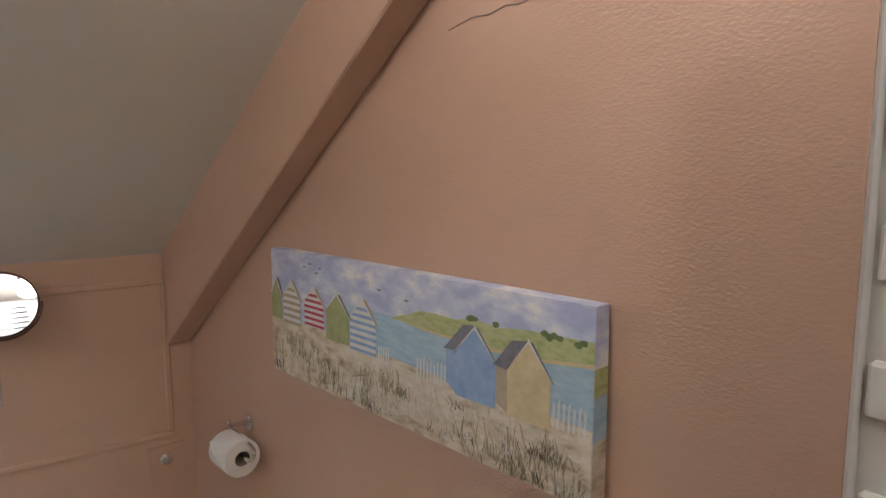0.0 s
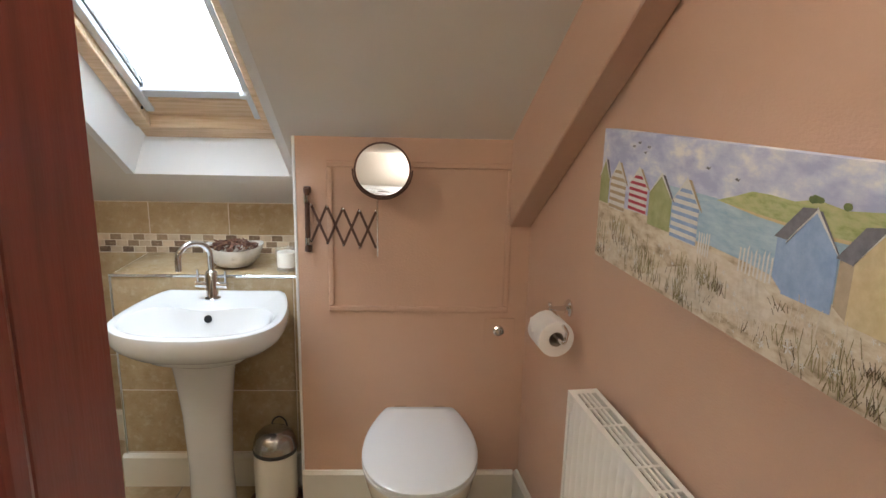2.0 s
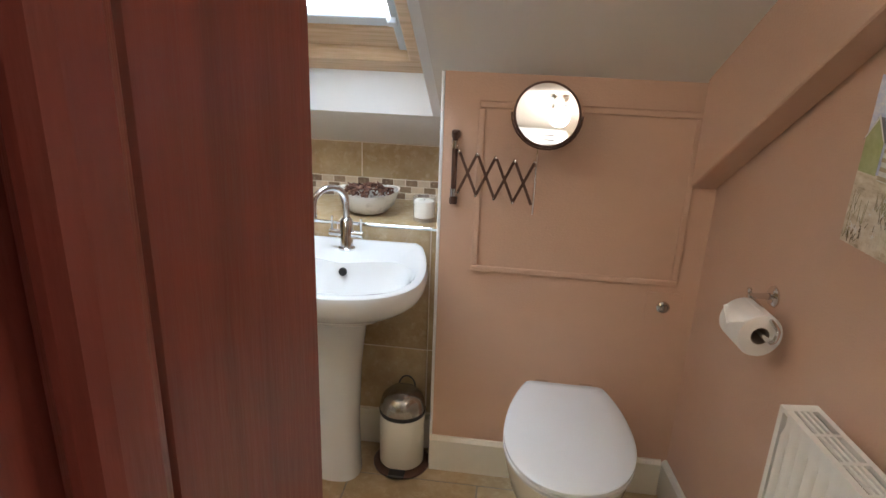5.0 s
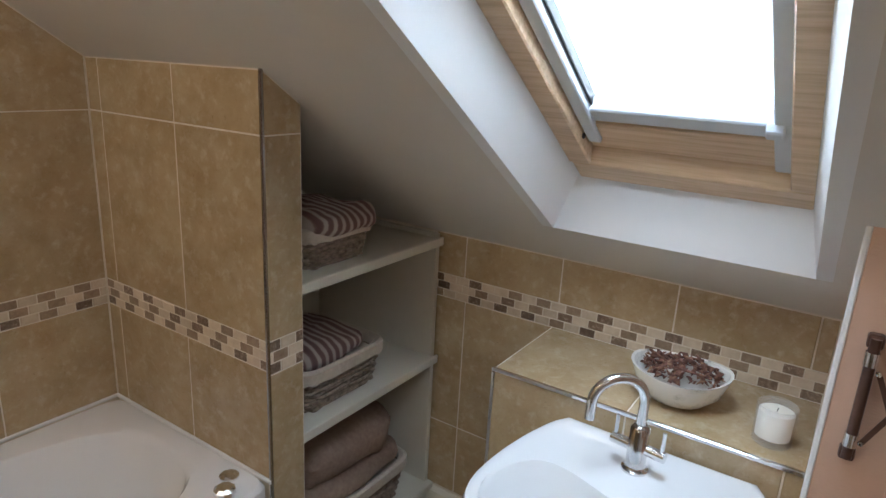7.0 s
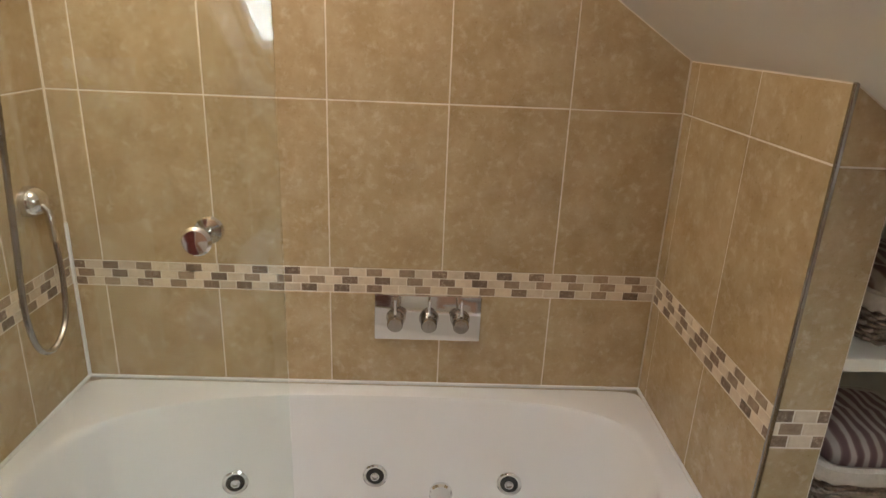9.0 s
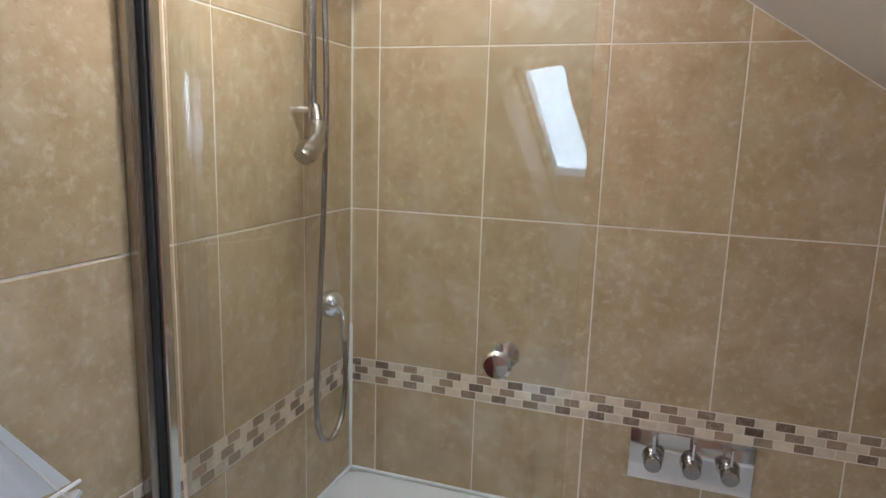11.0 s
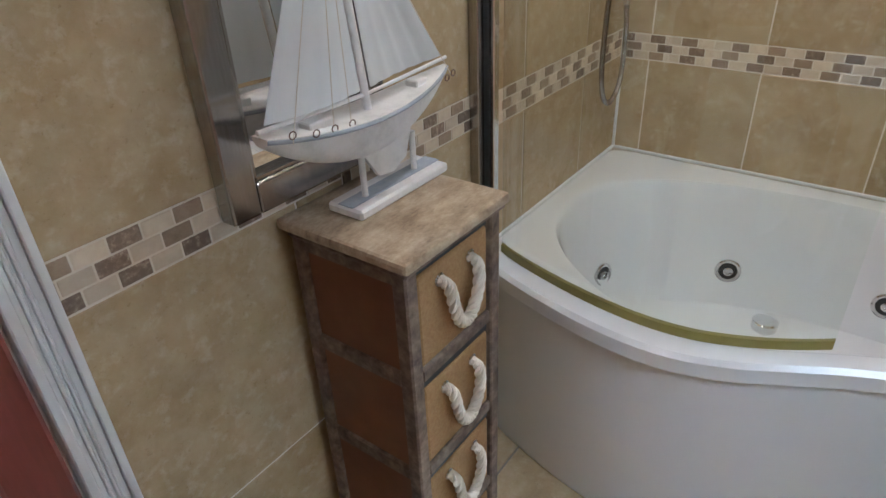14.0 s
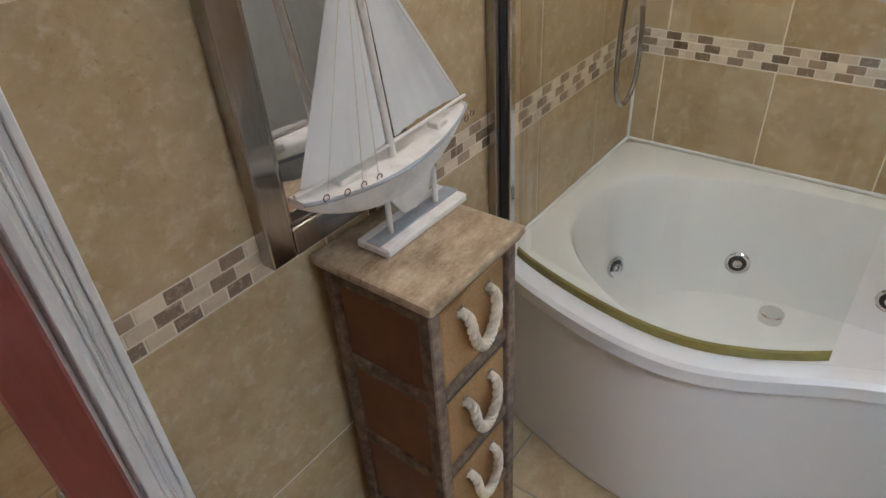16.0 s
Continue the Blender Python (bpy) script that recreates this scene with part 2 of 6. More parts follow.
def lathe(bm, profile, c, axis="Z", n=28, caps=True):
    """Rings of (radius, height) round an axis through c."""
    A = {"Z": ((1, 0, 0), (0, 1, 0), (0, 0, 1)), "Y": ((1, 0, 0), (0, 0, 1), (0, -1, 0)), "X": ((0, 1, 0), (0, 0, 1), (1, 0, 0))}[axis] if isinstance(axis, str) else axis
    d = Vector(A[2])
    loft(bm, [circle(Vector(c) + d * h, max(r, 1e-4), n, A[0], A[1]) for r, h in profile], caps, caps)


def tube(bm, pts, r, n=10):
    """A round bar along points; r is one radius or one a point."""
    pts = [Vector(p) for p in pts]
    rings = []
    up = None
    for i, p in enumerate(pts):
        d = (pts[min(i + 1, len(pts) - 1)] - pts[max(i - 1, 0)]).normalized()
        if up is None:
            up = Vector((0, 0, 1)) if abs(d.z) < 0.9 else Vector((1, 0, 0))
        a = d.cross(up).normalized()
        b = a.cross(d).normalized()
        up = b
        rings.append(circle(p, r[i] if isinstance(r, (list, tuple)) else r, n, a, b))
    loft(bm, rings)


def spline(ctrl, k=8):
    """Catmull-Rom points through ctrl."""
    P = [Vector(c) for c in ctrl]
    P = [P[0] * 2 - P[1]] + P + [P[-1] * 2 - P[-2]]
    out = []
    for i in range(1, len(P) - 2):
        for j in range(k):
            t = j / k
            a, b, c, d = P[i - 1], P[i], P[i + 1], P[i + 2]
            out.append(0.5 * (2 * b + (c - a) * t + (2 * a - 5 * b + 4 * c - d) * t * t + (3 * b - a - 3 * c + d) * t ** 3))
    return out + [P[-2]]


def finish(name, bm, mat, smooth=False):
    bmesh.ops.recalc_face_normals(bm, faces=bm.faces)
    me = bpy.data.meshes.new(name)
    bm.to_mesh(me)
    bm.free()
    me.materials.append(mat)
    if smooth:
        me.polygons.foreach_set("use_smooth", [True] * len(me.polygons))
        me.set_sharp_from_angle(angle=radians(38))
    return me


def solid(name, bm, mat, label="", category="", kind="", smooth=False, group=""):
    return tagged(new(name, finish(name, bm, mat, smooth)), label, category, group, kind)


def thing(name, at, label, category, group="", kind=""):
    ob = new(name)
    ob.empty_display_size = 0.05
    ob.location = at
    return tagged(ob, label, category, group, kind)


def part(name, bm, mat, parent, label="", smooth=False, kind=""):
    """One mesh, built in world places, under a thing or a part."""
    ob = new(name, finish(name, bm, mat, smooth))
    ob.parent = parent
    m = Matrix.Translation(parent.location)
    ob.matrix_parent_inverse = m.inverted()
    return tagged(ob, label, "", "", kind)


def BM():
    return bmesh.new()


# ---- plan ----
WX, KY, TOP = 2.565, 2.41, 2.40          # pink wall's far end, knee wall, flat ceiling
PY, PX, PT = 1.68, 0.678, 0.11            # partition beside the bath
BX0, BX1, BY, BZ = 1.060, 1.757, 2.066, 0.854   # tiled boxing behind the basin
CX0, CY = 1.757, 1.951                   # boxed-in cistern wall


def roof(y):
    return 1.55 - 0.66 * (y - 1.68)


YF = 1.68 - (TOP - 1.55) / 0.66          # where the slope meets the flat ceiling
TH = math.atan(0.13)                     # turn of the pink wall
WU = Vector((math.sin(TH), -math.cos(TH), 0))
WN = Vector((-math.cos(TH), -math.sin(TH), 0))
WO = Vector((WX, 1.951, 0))


def pw(u, z, off=0.0):
    """A place on the pink wall: metres from its far corner, height, and out into the room."""
    return WO + WU * u + WN * off + Vector((0, 0, z))


# ---- large structure ----
b = BM(); box(b, (-0.2, -1.5, -0.12), (3.3, 2.7, -0.002))
floor = solid("floor", b, M_FGROUT, "grey grout bed under beige stone floor tiles", "floor", "structure")
b = BM(); box(b, (-0.2, -0.35, -0.05), (-0.0016, 2.7, 2.5))
wall_west = solid("wall_west", b, M_GROUT, "beige tiled wall along the bath", "wall", "structure")
DX0, DX1, DT = 1.80, 2.80, 0.24          # doorway and thickness of the wall it is in
b = BM()
box(b, (-0.0016, -DT, -0.05), (DX0, -0.0016, 2.5))
box(b, (DX0, -DT, 2.06), (3.0, -0.0016, 2.5))
wall_south = solid("wall_south", b, M_GROUT, "beige tiled wall with the doorway", "wall", "structure")
b = BM(); prism(b, [pw(-0.6, 0 - 0.05), pw(1.878, -0.05), pw(1.878, 2.5), pw(-0.6, 2.5)], -WN * 0.15)
wall_east = solid("wall_east", b, M_PINK, "terracotta pink painted textured wall", "wall", "structure")
b = BM(); box(b, (-0.0016, KY + 0.0016, -0.05), (2.9, KY + 0.2, 1.3))
wall_north = solid("wall_north", b, M_GROUT, "low tiled wall under the roof slope", "wall", "structure")
# boxing round the cistern
b = BM(); prism(b, [(CX0 + 0.004, CY, -0.01), (WX + 0.1, CY, -0.01), (WX + 0.1, CY, 1.5), (CX0 + 0.004, CY, 1.5)], (0, 0.45, 0))
wall_cistern = solid("wall_cistern", b, M_PINK, "pink painted boxed-in wall behind the toilet", "wall", "structure")
# partition at the end of the bath
b = BM(); box(b, (0, PY + 0.0016, -0.01), (PX - 0.0016, PY + PT, 1.62))
partition = solid("wall_partition", b, M_GROUT, "tiled stub wall between the bath and the shelves", "wall", "structure")
# boxing behind the basin
b = BM(); box(b, (BX0 + 0.0016, BY + 0.0016, -0.01), (BX1, KY + 0.0016, BZ - 0.0016))
boxing = solid("wall_boxing", b, M_GROUT, "low tiled boxing behind the basin", "wall", "structure")

# sloping ceiling with the roof window's opening
HX0, HX1, HY0, HY1 = 1.122, 1.695, 1.27, 2.205   # hole in the slope
FX0, FX1, FY0, FY1, FH = 1.185, 1.662, 1.33, 2.190, 0.150   # roof window's frame, lifted above the slope


def sl(x, y, up=0.0):
    return (x, y, roof(y) + up)


b = BM()
for q in (((-0.1, YF - 0.05), (HX0, YF - 0.05), (HX0, 2.75), (-0.1, 2.75)), ((HX1, YF - 0.05), (3.1, YF - 0.05), (3.1, 2.75), (HX1, 2.75)),
          ((HX0, YF - 0.05), (HX1, YF - 0.05), (HX1, HY0), (HX0, HY0)), ((HX0, HY1), (HX1, HY1), (HX1, 2.75), (HX0, 2.75))):
    prism(b, [sl(x, y) for x, y in q], (0, 0, 0.06))
bmesh.ops.remove_doubles(b, verts=b.verts, dist=0.0005)
slope = solid("ceiling_slope", b, M_WHITE_WALL, "off-white painted sloping ceiling", "ceiling", "structure")
b = BM(); box(b, (-0.1, -0.3, TOP), (3.2, YF + 0.02, TOP + 0.1))
solid("ceiling", b, M_WHITE_WALL, "off-white flat ceiling", "ceiling", "structure")
# window reveal
b = BM()
hole = [sl(HX0, HY0), sl(HX1, HY0), sl(HX1, HY1), sl(HX0, HY1)]
up = [sl(FX0, FY0, FH), sl(FX1, FY0, FH), sl(FX1, FY1, FH), sl(FX0, FY1, FH)]
out = [(-0.03, -0.03), (0.03, -0.03), (0.03, 0.03), (-0.03, 0.03)]
for i in range(4):
    j = (i + 1) % 4
    o1 = Vector(((out[i][0] + out[j][0]) / 2, (out[i][1] + out[j][1]) / 2, 0)).normalized() * 0.03
    prism(b, [hole[i], hole[j], up[j], up[i]], o1)
solid("window_reveal", b, M_REVEAL, "bright white painted window reveal", "window reveal", "structure")

# hazy white sky far outside the roof window
b = BM(); prism(b, [(-90, 70, -30), (90, 70, -30), (90, 70, 110), (-90, 70, 110)], (0, 1, 0))
m_haze = bpy.data.materials.new("hazy_sky")
m_haze.use_nodes = True
hz = m_haze.node_tree.nodes["Principled BSDF"].inputs
hz["Base Color"].default_value, hz["Emission Color"].default_value, hz["Emission Strength"].default_value = (0.6, 0.65, 0.7, 1), (0.90, 0.96, 1.0, 1), 40.0
solid("backdrop", b, m_haze, "bright hazy white sky", "sky", "structure")

# hallway behind the camera
b = BM()
box(b, (0.6, -1.5, -0.01), (0.7, -DT, 2.5)); box(b, (0.6, -1.6, -0.01), (3.3, -1.5, 2.5)); box(b, (3.2, -1.5, -0.01), (3.3, -0.1, 2.5))
box(b, (3.0, -DT, -0.01), (3.3, 0.3, 2.5))
solid("wall_hall", b, M_HALL, "plain cream hallway walls", "wall", "structure")
b = BM(); box(b, (0.6, -1.6, TOP), (3.3, -0.3, TOP + 0.1))
solid("ceiling_hall", b, M_HALL, "plain cream hallway ceiling", "ceiling", "structure")
# white painted brick side of the doorway
b = BM(); box(b, (2.83, -DT - 0.3, 0), (3.0, 0.10, 2.5))
brick_side = solid("wall_brick_reveal", b, M_BRICKW, "white painted brick side of the doorway", "wall", "structure")
b = BM()
for k in range(32):
    for j in range(4):
        y1 = 0.078 - j * 0.22 - (0.11 if k % 2 else 0)
        y0 = max(y1 - 0.212, -DT - 0.29)
        if y1 - y0 > 0.03:
            z0 = 0.01 + k * 0.075
            bb = BM(); box(bb, (2.818 + 0.002 * ((k * 7 + j) % 3), y0, z0), (2.836, y1, z0 + 0.066), 0.005)
            part("brick", bb, M_BRICKW, brick_side)
b.free()
b = BM(); box(b, (2.812, 0.084, 0), (2.836, 0.106, 2.38), 0.005, 2)
solid("trim", b, M_ARCH, "white painted corner bead beside the doorway", "trim", "structure", True)


# ---- tiles ----
def clip(poly, f):
    """The part of a 2D polygon where f(u, v) >= 0 (f is linear)."""
    out = []
    for i in range(len(poly)):
        a, c = poly[i], poly[(i + 1) % len(poly)]
        fa, fc = f(*a), f(*c)
        if fa >= 0:
            out.append(a)
        if fa * fc < 0:
            k = fa / (fa - fc)
            out.append((a[0] + (c[0] - a[0]) * k, a[1] + (c[1] - a[1]) * k))
    return out


def tile(parent, poly, at, nrm, mat=None, name="tile", depth=0.006, gap=0.0021):
    """One tile from a 2D outline; at(u, v) gives its place on the wall, nrm points into the room."""
    if len(poly) < 3:
        return
    cu, cv = sum(p[0] for p in poly) / len(poly), sum(p[1] for p in poly) / len(poly)
    us, vs = [p[0] for p in poly], [p[1] for p in poly]
    w, h = max(us) - min(us), max(vs) - min(vs)
    if w < 0.008 or h < 0.008:
        return
    s = lambda e: [((p[0] - cu) * (1 - 2 * e / w) + cu, (p[1] - cv) * (1 - 2 * e / h) + cv) for p in poly]
    nv = Vector(nrm)
    bb = BM()
    rings = [[Vector(at(*p)) - nv * depth * 1.2 for p in s(gap)], [Vector(at(*p)) - nv * 0.0012 for p in s(gap)], [Vector(at(*p)) for p in s(gap + 0.0014)]]
    loft(bb, rings)
    part(name, bb, mat or M_TILE, parent)


MOSAICS = {}


def mosaic(parent, u0, u1, v0, v1, at, nrm, uvec, seed, rows=3):
    """A band of small bricks in a staggered bond, each on one shared mesh."""
    rr = random.Random(seed)
    h, w = (v1 - v0) / rows, 0.047
    for r in range(rows):
        u = u0 - 0.012 - 0.0235 * (r % 2)
        dark = r == 1
        while u < u1 - 0.004:
            a, c = max(u, u0), min(u + w, u1)
            dark = not dark if rr.random() < 0.93 else False
            m = rr.choice((M_MOS_D, M_MOS_M)) if dark else M_MOS_L
            key = (round(c - a, 3), m.name, round(h, 4))
            if c - a > 0.006:
                if key not in MOSAICS:
                    bb = BM()
                    box(bb, (-(c - a) / 2 + 0.0013, -h / 2 + 0.0013, -0.007), ((c - a) / 2 - 0.0013, h / 2 - 0.0013, 0.0), 0.0012)
                    MOSAICS[key] = finish("mosaic_tile", bb, m)
                ob = new("mosaic_tile", MOSAICS[key])
                U, N = Vector(uvec), Vector(nrm)
                V = Vector((0, 0, 1))
                mm = Matrix((U, V, N)).transposed().to_4x4()
                mm.translation = Vector(at((a + c) / 2, v0 + (r + 0.5) * h)) - N * 0.0005
                ob.matrix_world = mm
                ob.parent = parent
            u += w


Z0, Z1, Z2, Z3, Z4 = 0.565, 0.866, 0.941, 1.413, 1.879   # rows of wall tiles over the bath
B0, B1 = Z1, Z2
ZR = [(0.14, 0.392), (0.396, Z1), (Z2, Z3), (Z3, Z4), (Z4, 2.345), (2.345, TOP)]


def wall_tiles(parent, cols, rows, at, nrm, limits=()):
    for c0, c1 in zip(cols, cols[1:]):
        for r0, r1 in rows:
            p = [(c0, r0), (c1, r0), (c1, r1), (c0, r1)]
            for f in limits:
                p = clip(p, f) if len(p) > 2 else p
            tile(parent, p, at, nrm)


def lower_rows(z):
    return [(z, Z1)] + ZR[2:]


def tiles_all():
    """Every wall and floor tile; called last."""
    # wall beside the bath
    at = lambda u, v: (0, u, v)
    lim = [lambda u, v: roof(u) - 0.002 - v]
    wall_tiles(wall_west, [0.002, 0.088, 0.410, 0.732, 1.054, 1.376, PY - 0.001], lower_rows(Z0), at, (1, 0, 0), lim)
    mosaic(wall_west, 0.002, PY - 0.001, B0, B1, at, (1, 0, 0), (0, 1, 0), 1)
    # shower end wall and the wall beside the door
    at = lambda u, v: (u, 0, v)
    for cols, low, b0, b1, sd in (([0.001, 0.265, 0.61, 0.745], [(Z0, 0.872)], 0.872, 0.951, 2), ([0.745, 1.135, 1.25], [(0.13, 0.466), (0.466, 0.895)], 0.895, 0.970, 6), ([1.25, 1.36, 1.742], [(0.13, 0.466), (0.466, 0.936)], 0.936, 1.014, 7)):
        wall_tiles(wall_south, cols, low + [(b1, Z3)] + ZR[3:], at, (0, 1, 0))
        mosaic(wall_south, cols[0], cols[-1], b0, b1, at, (0, 1, 0), (-1, 0, 0), sd)
    # partition: bath side and end
    at = lambda u, v: (u, PY, v)
    top = roof(PY) - 0.002
    wall_tiles(partition, [0.001, 0.056, 0.37, PX - 0.004], lower_rows(Z0), at, (0, -1, 0), [lambda u, v: top - v])
    mosaic(partition, 0.001, PX - 0.004, B0, B1, at, (0, -1, 0), (1, 0, 0), 3)
    at = lambda u, v: (PX, u, v)
    wall_tiles(partition, [PY + 0.004, PY + PT], [(0.0, 0.32), (0.32, Z1 - 0.01)] + ZR[2:4], at, (1, 0, 0), [lambda u, v: roof(u) - 0.002 - v])
    mosaic(partition, PY + 0.004, PY + PT, B0 - 0.01, B1, at, (1, 0, 0), (0, 1, 0), 4)
    # knee wall
    at = lambda u, v: (u, KY, v)
    ktop = roof(KY) - 0.003
    kb0, kb1 = 0.852, 0.930
    for cols, rows in (([0.64, 0.752, 1.075, 1.398, 1.72, BX1], [(kb1, ktop)]), ([0.64, 0.76, BX0 + 0.01], [(0.14, 0.396), (0.396, kb0)])):
        wall_tiles(wall_north, cols, rows, at, (0, -1, 0))
    mosaic(wall_north, 0.64, BX1, kb0, kb1, at, (0, -1, 0), (1, 0, 0), 5)
    # boxing behind the basin
    at = lambda u, v: (u, BY, v)
    wall_tiles(boxing, [BX0 + 0.003, 1.40, 1.72, BX1], [(0.14, 0.40), (0.40, BZ - 0.006)], at, (0, -1, 0))
    at = lambda u, v: (BX0, u, v)
    wall_tiles(boxing, [BY + 0.003, KY - 0.001], [(0.0, 0.396), (0.396, BZ - 0.006)], at, (-1, 0, 0))
    at = lambda u, v: (u, v, BZ)
    wall_tiles(boxing, [BX0 + 0.003, 1.40, BX1], [(BY + 0.006, KY - 0.001)], at, (0, 0, 1))
    # floor
    at = lambda u, v: (u, v, 0)
    k = 0
    for r in range(-5, 8):
        y0 = -0.195 + 0.345 * r
        for c in range(-1, 8):
            x0 = -0.067 + 0.445 * c + (0.2225 if r % 2 else 0)
            p = [(x0, y0), (x0 + 0.445, y0), (x0 + 0.445, y0 + 0.345), (x0, y0 + 0.345)]
            for f in (lambda u, v: u - 0.0, lambda u, v: 3.0 - u, lambda u, v: v + 1.45, lambda u, v: KY - v):
                p = clip(p, f) if len(p) > 2 else p
            if p and (max(q[0] for q in p) < 0.6 and min(q[1] for q in p) < 1.5):
                continue
            tile(floor, p, at, (0, 0, 1), M_FLOOR, "floor_tile", gap=0.003)


# metal edge trims
b = BM(); box(b, (PX - 0.006, PY - 0.004, 0.5), (PX + 0.003, PY + 0.005, roof(PY)), 0.002)
solid("trim_partition", b, M_STEEL, "slim metal tile edge on the stub wall", "tile trim", "structure")
b = BM(); box(b, (BX0 - 0.003, BY - 0.004, BZ - 0.008), (BX1, BY + 0.006, BZ + 0.003), 0.002)
box(b, (BX0 - 0.003, BY - 0.003, 0.13), (BX0 + 0.006, BY + 0.005, BZ - 0.008), 0.002)
solid("trim_boxing", b, M_CHROME, "slim chrome tile edge on the boxing", "tile trim", "structure")
b = BM(); box(b, (CX0 - 0.004, CY - 0.003, 0.0), (CX0 + 0.006, CY + 0.010, roof(CY)), 0.002)
solid("trim_cistern", b, M_ARCH, "slim white corner bead on the pink wall", "corner trim", "structure")


# white silicone round the bath
b = BM()
tube(b, [(0.003, 0.003, 0.566), (0.003, 0.003, 1.05)], 0.0055, 8)
tube(b, [(0.003, 0.004, 0.570), (0.003, PY - 0.004, 0.570)], 0.0055, 8)
tube(b, [(0.004, 0.003, 0.570), (0.82, 0.003, 0.570)], 0.0055, 8)
tube(b, [(0.004, PY - 0.003, 0.570), (0.68, PY - 0.003, 0.570)], 0.0055, 8)
solid("sealant", b, M_ARCH, "white silicone sealant bead round the bath", "sealant", "structure", True)


# skirting boards
def skirting(name, p, q, nrm, h=0.135, t=0.018):
    bb = BM()
    N = Vector(nrm)
    P, Q = Vector(p), Vector(q)
    prof = [(0, 0), (t, 0), (t, h - 0.012), (t * 0.45, h), (0, h)]
    loft(bb, [[P + N * o + Vector((0, 0, z)) for o, z in prof], [Q + N * o + Vector((0, 0, z)) for o, z in prof]])
    return solid(name, bb, M_TRIM, "cream gloss painted skirting board", "skirting board", "structure")


skirting("baseboard_north", (0.66, KY, 0), (BX0, KY, 0), (0, -1, 0))
skirting("baseboard_boxing", (BX0 - 0.012, BY, 0), (BX1, BY, 0), (0, -1, 0))
skirting("baseboard_cistern", (CX0, CY, 0), (WX - 0.02, CY, 0), (0, -1, 0))
skirting("baseboard_east", pw(0.0, 0), pw(1.8, 0), WN)
skirting("baseboard_south", (0.97, 0, 0), (1.738, 0, 0), (0, 1, 0), 0.125)

# boxed-in rafter on the pink wall
b = BM()
prism(b, [pw(0.0, 1.075), pw(1.40, 2.08), pw(1.40, 2.45), pw(0.0, 1.50)], WN * 0.078)
bmesh.ops.bevel(b, geom=list(b.edges), offset=0.004, segments=1, affect="EDGES")
solid("beam", b, M_PINK, "pink painted boxed-in sloping rafter", "beam", "structure")

# hairline cracks in the plaster
b = BM()
tube(b, [pw(1.24, 1.872, 0.0005), pw(1.30, 1.885, 0.0005), pw(1.335, 1.882, 0.0005), pw(1.37, 1.89, 0.0005), pw(1.40, 1.887, 0.0005), pw(1.45, 1.895, 0.0005), pw(1.5, 1.892, 0.0005)], 0.0012, 5)
solid("plaster_crack", b, M_CARD, "thin jagged crack in the pink plaster", "crack", "structure")

# doorway architrave, stepped moulding
b = BM()
steps = [(1.695, 1.715, 0.022), (1.715, 1.735, 0.016), (1.735, 1.743, 0.020), (1.743, 1.751, 0.016), (1.751, 1.759, 0.020), (1.759, 1.775, 0.016), (1.775, 1.80, 0.026)]
for x0, x1, d in steps:
    box(b, (1.740 + (x0 - 1.695) * 0.571, -0.004, 0), (1.740 + (x1 - 1.695) * 0.571, d, 2.10), 0.002)
solid("architrave", b, M_ARCH, "white gloss painted moulded door architrave", "architrave", "structure")
b = BM()
box(b, (DX0, -DT, 0), (DX0 + 0.022, 0.004, 2.06), 0.002)
box(b, (DX0 + 0.022, -DT + 0.05, 0), (DX0 + 0.034, -DT + 0.075, 2.06), 0.002)
box(b, (DX0, -DT, 2.03), (DX1 + 0.03, 0.004, 2.06), 0.002)
solid("door_frame", b, M_ARCH, "white painted door lining", "door frame", "structure")


